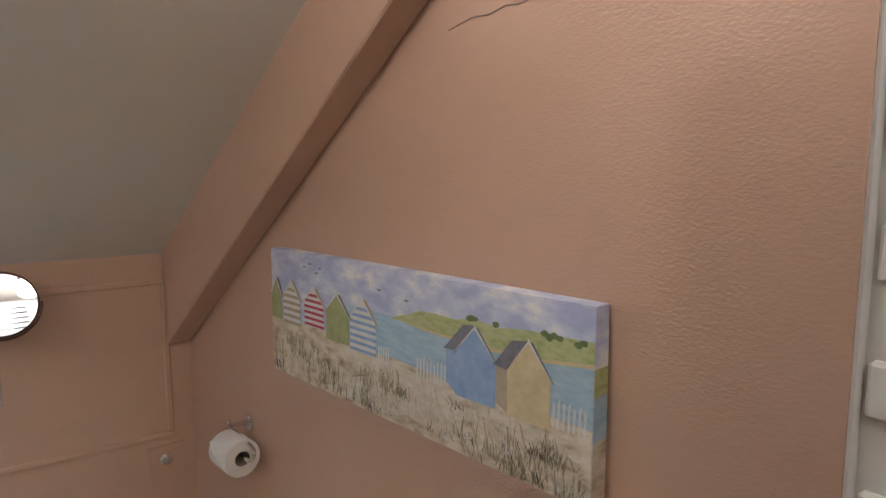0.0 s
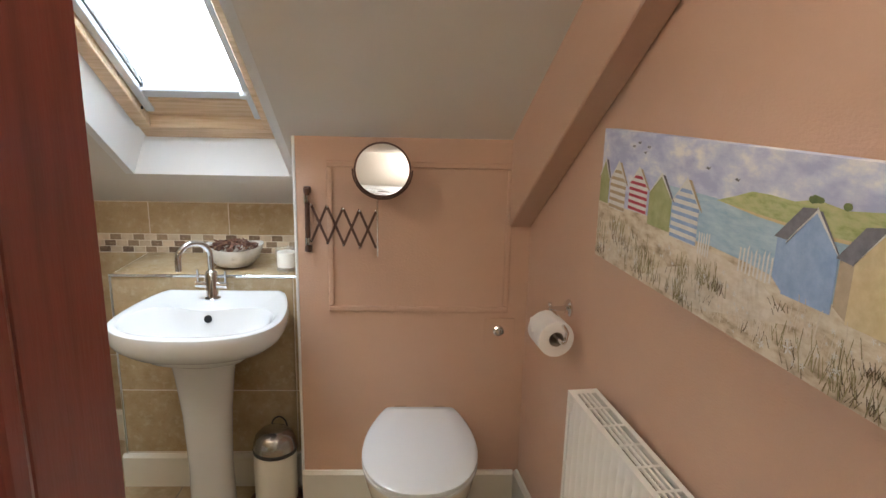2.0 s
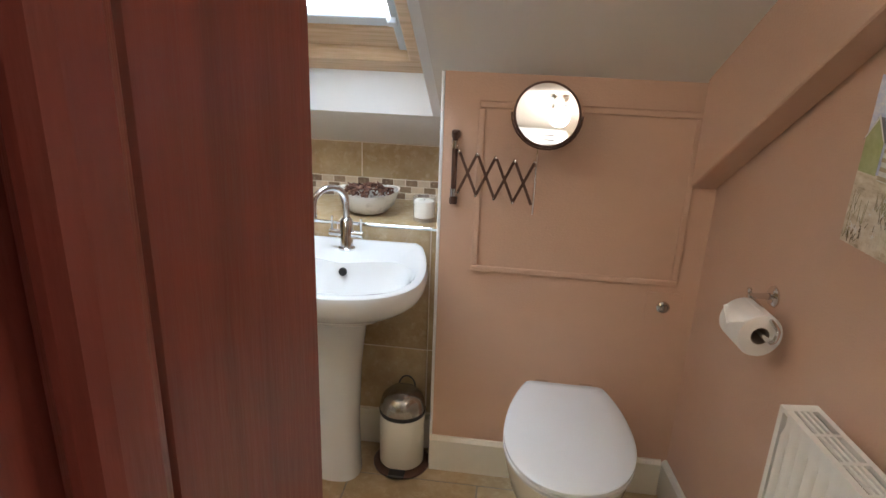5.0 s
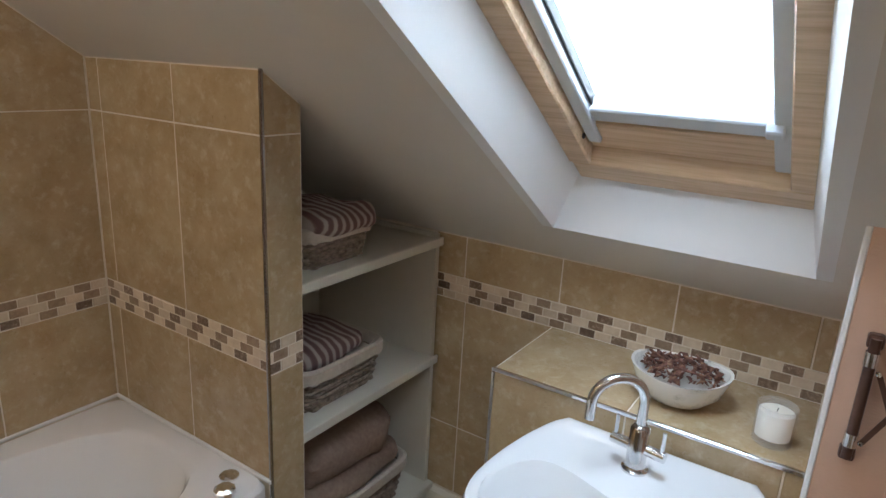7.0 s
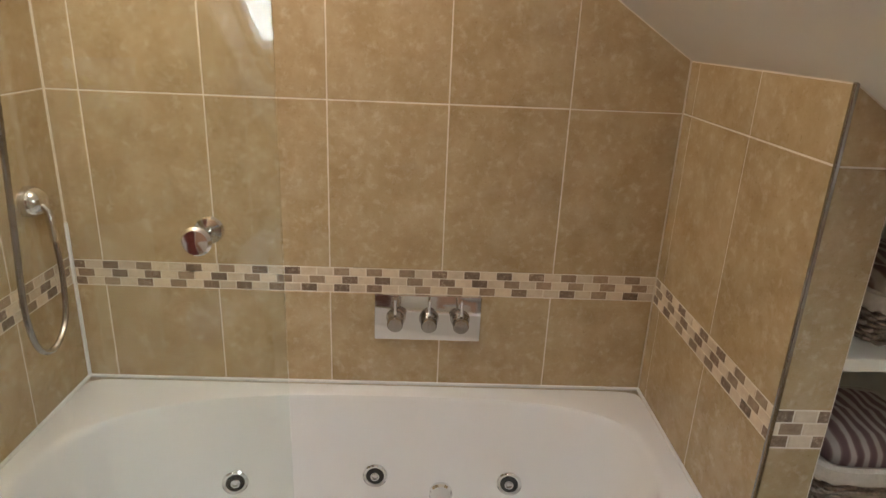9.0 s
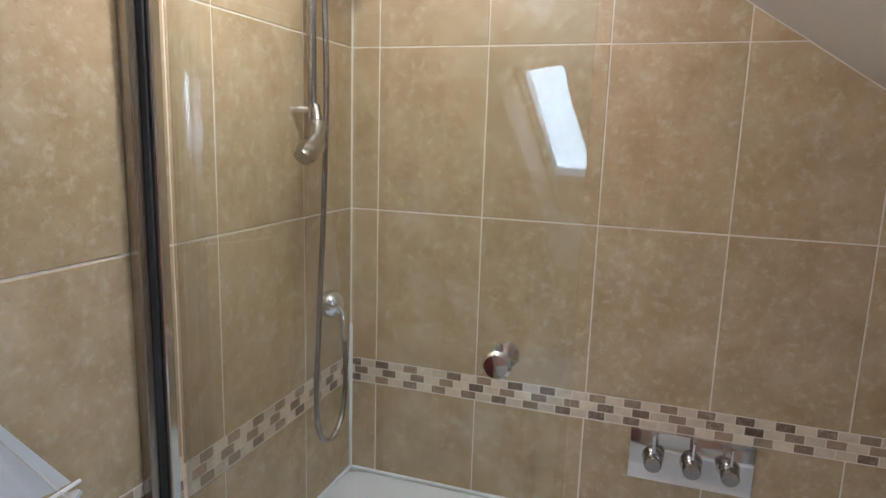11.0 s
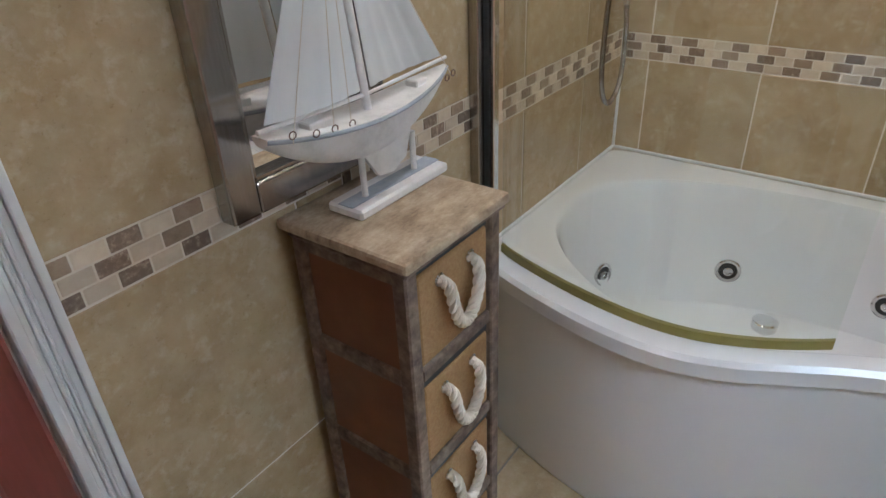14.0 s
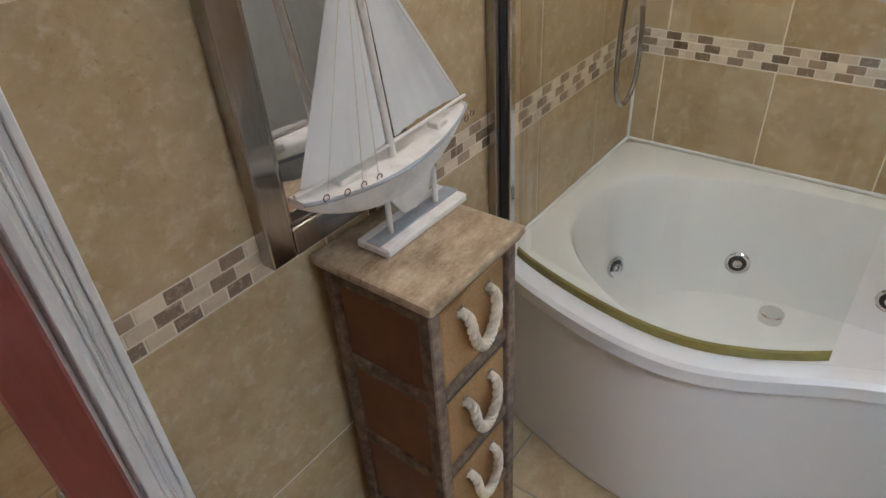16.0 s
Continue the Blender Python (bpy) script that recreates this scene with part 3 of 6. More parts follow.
# ---- panelled door, standing open into the room ----
def build_door():
    hx, hy, ang, W, H, T = DX0 + 0.026, -DT + 0.03, 7.0, 0.540, 1.98, 0.042
    d = thing("door_1", (hx, hy, 0), "dark red stained panelled wooden door standing open", "door", "", "structure")
    R = Matrix.Translation((hx, hy, 0)) @ Matrix.Rotation(radians(90 - ang), 4, "Z")
    stiles = [("stile", (0, 0.008, 0.105, H)), ("stile", (W - 0.105, 0.008, W, H)), ("rail", (0.105, 0.008, W - 0.105, 0.22)),
              ("rail", (0.105, 0.93, W - 0.105, 1.12)), ("rail", (0.105, H - 0.12, W - 0.105, H)), ("muntin", (W / 2 - 0.05, 0.22, W / 2 + 0.05, 0.93)), ("muntin", (W / 2 - 0.05, 1.12, W / 2 + 0.05, H - 0.12))]

    def put(name, bb, mat=M_MAHOG, label="", smooth=False):
        bb.transform(R)
        return part(name, bb, mat, d, label, smooth)
    for n, (x0, z0, x1, z1) in stiles:
        bb = BM(); box(bb, (x0, -T / 2, z0), (x1, T / 2, z1), 0.003)
        put(n, bb)
    for x0, x1 in ((0.105, W / 2 - 0.05), (W / 2 + 0.05, W - 0.105)):
        for z0, z1 in ((0.22, 0.93), (1.12, H - 0.12)):
            bb = BM(); box(bb, (x0 - 0.002, -0.008, z0 - 0.002), (x1 + 0.002, 0.008, z1 + 0.002))
            put("panel", bb)
            bb = BM()
            for s in (-1, 1):
                for a, c in (((x0, z0), (x1, z0 + 0.028)), ((x0, z1 - 0.028), (x1, z1)), ((x0, z0 + 0.028), (x0 + 0.028, z1 - 0.028)), ((x1 - 0.028, z0 + 0.028), (x1, z1 - 0.028))):
                    box(bb, (a[0], s * 0.007, a[1]), (c[0], s * 0.0245, c[1]), 0.007, 2)
            put("moulding", bb)
    kz = 1.06
    for s in (-1,):
        bb = BM(); lathe(bb, [(0.022, 0), (0.022, 0.003), (0.018, 0.006), (0.009, 0.009), (0.008, 0.022), (0.014, 0.026), (0.021, 0.033), (0.022, 0.040), (0.017, 0.048), (0.006, 0.051)], (W - 0.055, s * T / 2, kz), ((1, 0, 0), (0, 0, s), (0, s, 0)))
        put("door_knob", bb, M_STEEL, "brushed steel round door knob", True)
    for z in (0.25, 1.05, 1.75):
        bb = BM(); tube(bb, [(-0.006, T / 2, z - 0.04), (-0.006, T / 2, z + 0.04)], 0.006)
        put("hinge", bb, M_STEEL)
    return d


build_door()


# ---- roof window ----
def build_window():
    w = thing("window_1", (1.44, 1.75, roof(1.75)), "pine roof window with grey sash, bright sky beyond", "roof window", "", "structure")
    S = lambda x, y, up: Vector((x, y, roof(y) + up - 0.035))
    nz = Vector((0, 0.66, 1)).normalized()

    def bar(name, a, c, e, f, mat, up0, up1, parent=w):
        """A bar in the roof's plane: corners (x0, y0) to (x1, y1), between two lifts."""
        bb = BM(); prism(bb, [S(a, c, up0), S(e, c, up0), S(e, f, up0), S(a, f, up0)], (0, 0, up1 - up0))
        if up1 - up0 > 0.01:
            bmesh.ops.bevel(bb, geom=list(bb.edges), offset=0.003, segments=1, affect="EDGES")
        return part(name, bb, mat, parent)
    x0, x1, y0, y1 = FX0 - 0.004, FX1 + 0.004, FY0, FY1
    # lining of the frame, stepped
    bar("frame_bottom", x0, y1 - 0.055, x1, y1 + 0.01, M_PINE, 0.165, 0.26)
    bar("frame_side", x0 - 0.01, y0, x0 + 0.045, y1 - 0.055, M_PINE, 0.165, 0.26)
    bar("frame_side", x1 - 0.042, y0, x1 + 0.01, y1 - 0.055, M_PINE, 0.165, 0.26)
    bar("frame_top", x0, y0 - 0.03, x1, y0 + 0.04, M_PINE, 0.165, 0.26)
    # sash
    bar("sash_bottom", x0 + 0.045, y1 - 0.14, x1 - 0.042, y1 - 0.058, M_PINE, 0.205, 0.255)
    bar("sash_top", x0 + 0.045, y0 + 0.045, x1 - 0.042, y0 + 0.11, M_PINE, 0.205, 0.255)
    bar("sash_side", x0 + 0.047, y0 + 0.04, x0 + 0.077, y1 - 0.09, M_SASH, 0.195, 0.25)
    bar("sash_side", x1 - 0.074, y0 + 0.04, x1 - 0.044, y1 - 0.06, M_SASH, 0.195, 0.25)
    bar("gasket", x0 + 0.075, y1 - 0.148, x1 - 0.072, y1 - 0.140, M_BLACKLINE, 0.214, 0.25)
    bar("gasket", x0 + 0.077, y0 + 0.10, x0 + 0.083, y1 - 0.14, M_BLACKLINE, 0.214, 0.25)
    bar("glazing_bead", x0 + 0.075, y1 - 0.185, x1 - 0.072, y1 - 0.150, M_SASH, 0.205, 0.235)
    bar("blind_rail", x0 + 0.05, y0 + 0.10, x1 - 0.046, y0 + 0.145, M_SASH, 0.185, 0.215)
    g = bar("pane", x0 + 0.08, y0 + 0.10, x1 - 0.07, y1 - 0.14, M_GLASS, 0.236, 0.242)
    g.visible_shadow = False
    bar("catch", x1 - 0.085, y1 - 0.205, x1 - 0.055, y1 - 0.185, M_SASH, 0.180, 0.20)
    bb = BM(); lathe(bb, [(0.006, 0), (0.006, 0.004), (0.003, 0.006)], S(x0 + 0.044, y1 - 0.12, 0.19), "X", 12)
    part("screw_cap", bb, M_BLACKLINE, w)


build_window()

# ceiling lights, none in view; the hall one is added as fill
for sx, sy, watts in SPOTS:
    s = thing("ceiling_light", (sx, sy, TOP), "small round globe ceiling light, out of view, place assumed", "ceiling light", "ceiling lights")
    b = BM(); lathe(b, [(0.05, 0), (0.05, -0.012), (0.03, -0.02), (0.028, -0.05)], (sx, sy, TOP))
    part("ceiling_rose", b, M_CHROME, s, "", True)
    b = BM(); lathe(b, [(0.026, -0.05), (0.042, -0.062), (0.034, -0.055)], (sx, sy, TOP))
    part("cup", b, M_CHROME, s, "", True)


# ---- basin ----
def build_basin():
    cx = 1.478
    t = thing("pedestal_basin", (cx - 0.03, 1.87, 0), "glossy white ceramic basin on a pedestal with chrome tap hole", "basin")

    def halfw(y, k=1.0):
        if y < 1.76:
            return 0.272 * k * max(0.0, 1 - ((1.76 - y) / 0.212) ** 2.3) ** (1 / 2.3)
        return 0.272 * k - 0.055 * ((y - 1.76) / 0.29) ** 2

    def outer(grow, z, n=56):
        pts = []
        for i in range(n):
            a = 6.28318 * i / n
            dx, dy = math.sin(a), -math.cos(a)
            lo, hi = 0.0, 0.7
            for _ in range(26):
                m = (lo + hi) / 2
                x, y = m * dx, 1.80 + m * dy
                ok = 1.549 <= y <= 2.058 and abs(x) <= halfw(min(max(y, 1.549), 2.058))
                lo, hi = (m, hi) if ok else (lo, m)
            m = lo + grow
            pts.append(Vector((cx + m * dx, min(1.80 + m * dy, 2.062), z)))
        return pts

    def inner(rx, ry, cy, z, n=56, back=0.0, deep=0.085):
        pts = []
        for i in range(n):
            a = 6.28318 * i / n
            s, c = math.sin(a), -math.cos(a)
            y = cy + (ry if c < 0 else deep) * c
            if c > 0 and back:
                y += back * abs(s) ** 1.2 * c * 2.2
            pts.append(Vector((cx + rx * math.copysign(abs(s) ** 0.85, s), y, z)))
        return pts
    rim = 0.806
    rings = [[Vector((cx - 0.03 + (p.x - cx) * 0.34, 1.87 + (p.y - 1.80) * 0.30, 0.64)) for p in outer(0, 0)],
             [Vector((cx + (p.x - cx) * 0.55, 1.85 + (p.y - 1.80) * 0.62, 0.67)) for p in outer(0, 0)],
             [Vector((cx + (p.x - cx) * 0.86, 1.81 + (p.y - 1.80) * 0.88, 0.715)) for p in outer(0, 0)],
             outer(-0.012, 0.742), outer(-0.002, 0.762), outer(0, 0.785), outer(-0.006, rim - 0.004), outer(-0.016, rim), outer(-0.030, rim - 0.002),
             inner(0.238, 0.118, 1.712, rim - 0.004, back=0.066, deep=0.112), inner(0.230, 0.110, 1.712, rim - 0.014, back=0.063, deep=0.109), inner(0.222, 0.103, 1.712, rim - 0.040, back=0.060, deep=0.100),
             inner(0.198, 0.088, 1.712, rim - 0.090, back=0.045, deep=0.086), inner(0.150, 0.066, 1.716, rim - 0.128, back=0.030, deep=0.066), inner(0.08, 0.040, 1.722, rim - 0.146, back=0.01, deep=0.045), inner(0.022, 0.022, 1.73, rim - 0.150, deep=0.022)]
    b = BM(); loft(b, rings)
    part("bowl", b, M_CERAMIC, t, "", True)
    b = BM()
    ped = []
    for z, r, ry in ((0, 0.080, 0.075), (0.03, 0.078, 0.073), (0.2, 0.073, 0.07), (0.42, 0.082, 0.078), (0.56, 0.098, 0.088), (0.66, 0.115, 0.10)):
        ped.append([Vector((cx - 0.035 + r * math.copysign(abs(math.cos(a)) ** 0.8, math.cos(a)), 1.885 + ry * math.copysign(abs(math.sin(a)) ** 0.8, math.sin(a)), z)) for a in [6.28318 * i / 32 for i in range(32)]])
    loft(b, ped)
    part("pedestal", b, M_CERAMIC, t, "", True)
    # overflow hole: its dark inside is a near-black disc on the bowl
    b = BM(); lathe(b, [(0.013, 0), (0.013, 0.004), (0.010, 0.006)], (1.489, 1.816, 0.778), (Vector((1, 0, 0)), Vector((0, 0.2, 0.98)), Vector((0, -0.98, 0.2))), 18)
    part("overflow_hole_shade", b, M_HOLE, t)
    b = BM(); lathe(b, [(0.026, 0), (0.026, 0.004), (0.02, 0.007), (0.018, 0.004), (0.012, 0.003)], (cx, 1.73, rim - 0.1495))
    part("waste", b, M_CHROME, t, "chrome waste ring", True)


build_basin()


def build_tap():
    x, y, z = 1.464, 1.950, 0.803
    t = thing("mixer_tap", (x, y, z), "polished chrome swan-neck basin mixer tap with two levers", "tap")
    b = BM(); lathe(b, [(0.027, 0), (0.027, 0.005), (0.021, 0.009), (0.020, 0.012), (0.020, 0.095), (0.017, 0.100), (0.012, 0.104)], (x, y, z))
    part("body", b, M_CHROME, t, "", True)
    sp = [(x, y, z + 0.09), (x, y, z + 0.155)] + [(x - 0.055 * 0.75 * (1 - math.cos(a)), y - 0.055 * 0.66 * (1 - math.cos(a)), z + 0.155 + 0.052 * math.sin(a)) for a in [radians(q) for q in range(15, 181, 15)]]
    sp += [(sp[-1][0], sp[-1][1], sp[-1][2] - 0.035)]
    b = BM(); tube(b, sp, 0.0105, 14)
    part("spout", b, M_CHROME, t, "", True)
    for s in (-1, 1):
        b = BM(); tube(b, [(x + s * 0.015, y, z + 0.052), (x + s * 0.056, y - s * 0.006, z + 0.052)], 0.0115, 14)
        part("valve", b, M_CHROME, t, "", True)
        b = BM(); tube(b, [(x + s * 0.049, y - s * 0.006, z + 0.055), (x + s * 0.049, y - s * 0.006, z + 0.105)], 0.0042, 8)
        part("lever", b, M_CHROME, t, "", True)


build_tap()


# ---- things on the boxing ----
def build_potpourri():
    x, y, z = 1.475, 2.20, BZ
    t = thing("potpourri_bowl", (x, y, z), "speckled grey-white glazed bowl of dried potpourri", "bowl")
    rings = []
    for r, h in ((0.035, 0.0), (0.06, 0.008), (0.088, 0.035), (0.104, 0.075), (0.108, 0.085), (0.101, 0.083), (0.090, 0.055), (0.05, 0.03)):
        rg = []
        for i in range(40):
            a = 6.28318 * i / 40
            k = 1 + 0.10 * (max(0, math.cos(a - 3.9)) ** 6) + 0.02 * math.sin(3 * a)
            rg.append(Vector((x + r * k * 1.02 * math.cos(a), y + r * k * 0.86 * math.sin(a), z + h + (0.006 * math.sin(2 * a + 1) if h > 0.05 else 0))))
        rings.append(rg)
    b = BM(); loft(b, rings)
    part("bowl", b, M_POTBOWL, t, "", True)
    rr = random.Random(5)
    b = BM()
    for k in range(170):
        a, r = rr.uniform(0, 6.28), 0.09 * math.sqrt(rr.random())
        m = Matrix.Translation((x + r * math.cos(a), y + 0.86 * r * math.sin(a), z + 0.072 + 0.022 * (1 - r / 0.09) + rr.uniform(-0.004, 0.012))) @ Euler((rr.uniform(-1, 1), rr.uniform(-1, 1), rr.uniform(0, 6))).to_matrix().to_4x4()
        s = rr.uniform(0.006, 0.014)
        q = [m @ Vector(p) for p in ((-s, -s * 0.5, 0), (0, -s * 0.7, s * 0.35), (s, 0, 0), (0, s * 0.7, s * 0.35))]
        prism(b, q, m.to_3x3() @ Vector((0, 0, 0.0012)))
    for k in range(9):
        a = rr.uniform(0, 6.28)
        c = Vector((x + 0.05 * math.cos(a), y + 0.04 * math.sin(a), z + 0.095))
        d = Vector((rr.uniform(-1, 1), rr.uniform(-1, 1), rr.uniform(-0.2, 0.2))).normalized() * 0.035
        tube(b, [c - d, c + d], 0.003, 6)
    part("potpourri", b, M_POTP, t, "dark brown dried petals and bark", kind="stuff")


build_potpourri()


def build_candle():
    x, y, z = 1.682, 2.150, BZ
    t = thing("candle", (x, y, z), "cream candle in a clear glass tumbler", "candle")
    b = BM(); lathe(b, [(0.036, 0.001), (0.0385, 0.004), (0.040, 0.085), (0.0385, 0.087), (0.0365, 0.085), (0.035, 0.016), (0.01, 0.015)], (x, y, z))
    part("glass", b, M_THIN, t, "", True).visible_shadow = False
    b = BM(); lathe(b, [(0.0338, 0.0165), (0.0345, 0.070), (0.033, 0.073), (0.004, 0.071)], (x, y, z))
    part("wax", b, M_WAX, t, "", True)
    b = BM(); tube(b, [(x, y, z + 0.07), (x + 0.001, y, z + 0.08)], 0.0012, 6)
    part("wick", b, M_HOLE, t)


build_candle()


# ---- pedal bin ----
def build_bin():
    x, y = 1.655, 1.955
    t = thing("pedal_bin", (x, y, 0), "small cream pedal bin with a domed steel lid", "bin")
    b = BM(); lathe(b, [(0.098, 0), (0.101, 0.004), (0.101, 0.010), (0.094, 0.018), (0.080, 0.022)], (x, y, 0))
    part("base_ring", b, M_DARKMETAL, t, "dark metal base ring", True)
    b = BM(); lathe(b, [(0.076, 0.018), (0.078, 0.022), (0.078, 0.215), (0.076, 0.219)], (x, y, 0))
    part("body", b, M_TRIM, t, "", True)
    b = BM(); lathe(b, [(0.080, 0.216), (0.081, 0.228), (0.078, 0.232)], (x, y, 0))
    part("lid_band", b, M_RUBBER, t, "", True)
    b = BM(); lathe(b, [(0.079, 0.230), (0.078, 0.252), (0.069, 0.279), (0.050, 0.297), (0.025, 0.306), (0.003, 0.308)], (x, y, 0))
    part("lid", b, M_STEEL, t, "domed brushed steel lid", True)
    b = BM(); tube(b, [(x + 0.03 * math.cos(a) - 0.0, y + 0.078 + 0.004, 0.262 + 0.045 * math.sin(a)) for a in [radians(q) for q in range(0, 181, 20)]], 0.003, 8)
    part("carry_handle", b, M_RUBBER, t, "", True)
    b = BM(); box(b, (x - 0.028, y - 0.118, 0.018), (x + 0.028, y - 0.080, 0.030), 0.004, 2)
    part("pedal", b, M_RUBBER, t)


build_bin()


# ---- toilet ----
def build_toilet():
    cx = 2.190
    t = thing("toilet", (cx, 1.75, 0), "white back-to-wall ceramic toilet with the lid closed", "toilet")

    def ring(w, yf, yb, z, n=64):
        """A D-shaped outline: round in front, tapering to a straight back edge."""
        ym = yf + (yb - yf) * 0.46
        pts = []
        for i in range(n):
            a = 6.28318 * i / n
            s, c = math.sin(a), math.cos(a)
            q = abs(s)
            if c < 0:
                pts.append(Vector((cx + w * math.copysign(q ** 0.9, s), ym + (ym - yf) * c, z)))
            elif q > 0.62:
                k = (1 - q) / 0.38
                k = k ** 0.6
                pts.append(Vector((cx + w * math.copysign(1 - 0.33 * k ** 2.0, s), ym + (yb - ym) * k, z)))
            else:
                pts.append(Vector((cx + w * 0.67 * s / 0.62, yb, z)))
        return pts
    b = BM(); loft(b, [ring(0.103, 1.505, 1.945, 0), ring(0.103, 1.503, 1.945, 0.03), ring(0.101, 1.515, 1.945, 0.12), ring(0.120, 1.49, 1.945, 0.17), ring(0.158, 1.43, 1.945, 0.26), ring(0.176, 1.385, 1.945, 0.35), ring(0.178, 1.38, 1.945, 0.388), ring(0.172, 1.39, 1.94, 0.394)])
    part("pan", b, M_CREAM_CER, t, "", True)
    b = BM(); loft(b, [ring(0.176, 1.379, 1.885, 0.395), ring(0.182, 1.371, 1.888, 0.400), ring(0.182, 1.371, 1.888, 0.408), ring(0.178, 1.376, 1.885, 0.412)])
    part("seat", b, M_CERAMIC, t, "", True)
    b = BM(); loft(b, [ring(0.177, 1.375, 1.878, 0.4135), ring(0.181, 1.370, 1.880, 0.417), ring(0.181, 1.371, 1.880, 0.426), ring(0.171, 1.386, 1.872, 0.434), ring(0.11, 1.48, 1.84, 0.4385), ring(0.03, 1.60, 1.76, 0.439)])
    part("lid", b, M_CERAMIC, t, "", True)
    for s in (-1, 1):
        b = BM(); tube(b, [(cx + s * 0.09, 1.905, 0.41), (cx + s * 0.05, 1.905, 0.41)], 0.010, 12)
        part("hinge", b, M_CHROME, t, "", True)


build_toilet()

# flush plate and button
t = thing("flush_button", (2.468, CY, 0.695), "round chrome flush button on a pink painted plate", "flush button")
b = BM(); box(b, (2.415, CY - 0.005, 0.64), (2.525, CY + 0.002, 0.742), 0.001)
part("plate", b, M_PINK, t)
b = BM(); lathe(b, [(0.020, 0), (0.020, 0.006), (0.015, 0.010), (0.013, 0.007), (0.011, 0.007), (0.010, 0.012), (0.004, 0.013)], (2.468, CY - 0.005, 0.695), "Y", 24)
part("button", b, M_CHROME, t, "", True)

# applied panel moulding on the cistern wall
b = BM()
mx0, mx1, mz0, mz1 = 1.866, 2.498, 0.764, 1.292
for lo, hi in (((mx0, mz0), (mx1, mz0 + 0.02)), ((mx0, mz1 - 0.02), (mx1, mz1)), ((mx0, mz0 + 0.02), (mx0 + 0.02, mz1 - 0.02)), ((mx1 - 0.02, mz0 + 0.02), (mx1, mz1 - 0.02))):
    box(b, (lo[0], CY - 0.008, lo[1]), (hi[0], CY + 0.002, hi[1]), 0.005, 2)
solid("panel_moulding", b, M_PINK, "pink painted applied panel moulding", "moulding", "structure")


# ---- extending shaving mirror ----
def build_shaving():
    x0, y0 = 1.802, CY - 0.02
    t = thing("shaving_mirror", (x0, CY, 1.09), "round extending shaving mirror on a bronze scissor arm", "mirror")
    b = BM(); tube(b, [(x0, y0, 0.985), (x0, y0, 1.20)], 0.0085, 12)
    part("wall_bar", b, M_DARKMETAL, t, "", True)
    for z in (0.992, 1.193):
        b = BM(); box(b, (x0 - 0.012, y0 - 0.002, z - 0.012), (x0 + 0.012, CY + 0.001, z + 0.012), 0.005, 2)
        part("bracket", b, M_DARKMETAL, t)
    for z in (1.02, 1.165):
        b = BM(); tube(b, [(x0, y0, z - 0.012), (x0, y0, z + 0.012)], 0.0105, 12)
        part("collar", b, M_CHROME, t, "", True)
    n, xa, xb, zc, hh = 4, 1.816, 2.036, 1.084, 0.062
    w = (xb - xa) / n
    for k in range(n):
        for s in (-1, 1):
            yy = y0 - 0.006 - (0.004 if s > 0 else 0) - 0.012 * k
            a, c = Vector((xa + k * w, yy, zc - s * hh - 0.004 * k)), Vector((xa + (k + 1) * w, yy - 0.012, zc + s * hh - 0.004 * k))
            d = (c - a).normalized()
            nn = Vector((-d.z, 0, d.x)) * 0.0042
            bb = BM(); prism(bb, [a - nn, c - nn, c + nn, a + nn], (0, 0.0022, 0))
            part("arm", bb, M_DARKMETAL, t)
        for x, z in ((xa + (k + 0.5) * w, zc), (xa + k * w, zc + hh), (xa + k * w, zc - hh), (xa + (k + 1) * w, zc + hh) if k == n - 1 else (xa + k * w, zc - hh)):
            bb = BM(); lathe(bb, [(0.0048, 0), (0.004, 0.003), (0.0015, 0.0045)], (x, y0 - 0.009 - 0.012 * k, z - 0.004 * k), "Y", 10)
            part("rivet", bb, M_CHROME, t, "", True)
    xr, yr = 2.042, y0 - 0.066
    b = BM(); tube(b, [(xr, yr, 0.985), (xr, yr, 1.18)], 0.0032, 8)
    part("rod", b, M_CHROME, t, "", True)
    c, tilt = Vector((2.059, yr - 0.012, 1.275)), radians(-20.5)
    fw = Vector((0.06, -math.cos(tilt), -math.sin(tilt))).normalized()
    A = Vector((1, 0, 0)); A = (A - fw * A.dot(fw)).normalized(); Bv = fw.cross(A)
    ax = (A, Bv, fw)
    b = BM(); lathe(b, [(0.080, -0.012), (0.090, -0.006), (0.0925, 0.0), (0.0905, 0.005), (0.086, 0.004), (0.085, -0.002)], c, ax, 48)
    part("rim", b, M_DARKMETAL, t, "", True)
    b = BM(); lathe(b, [(0.0855, -0.002), (0.0855, 0.001)], c, ax, 48)
    part("mirror_glass", b, M_MIRROR, t)
    b = BM(); tube(b, [c + A * (0.096 * math.cos(a)) - Bv * (0.096 * math.sin(a)) for a in [radians(q) for q in range(0, 181, 12)]], 0.003, 8)
    part("yoke", b, M_DARKMETAL, t, "", True)


build_shaving()


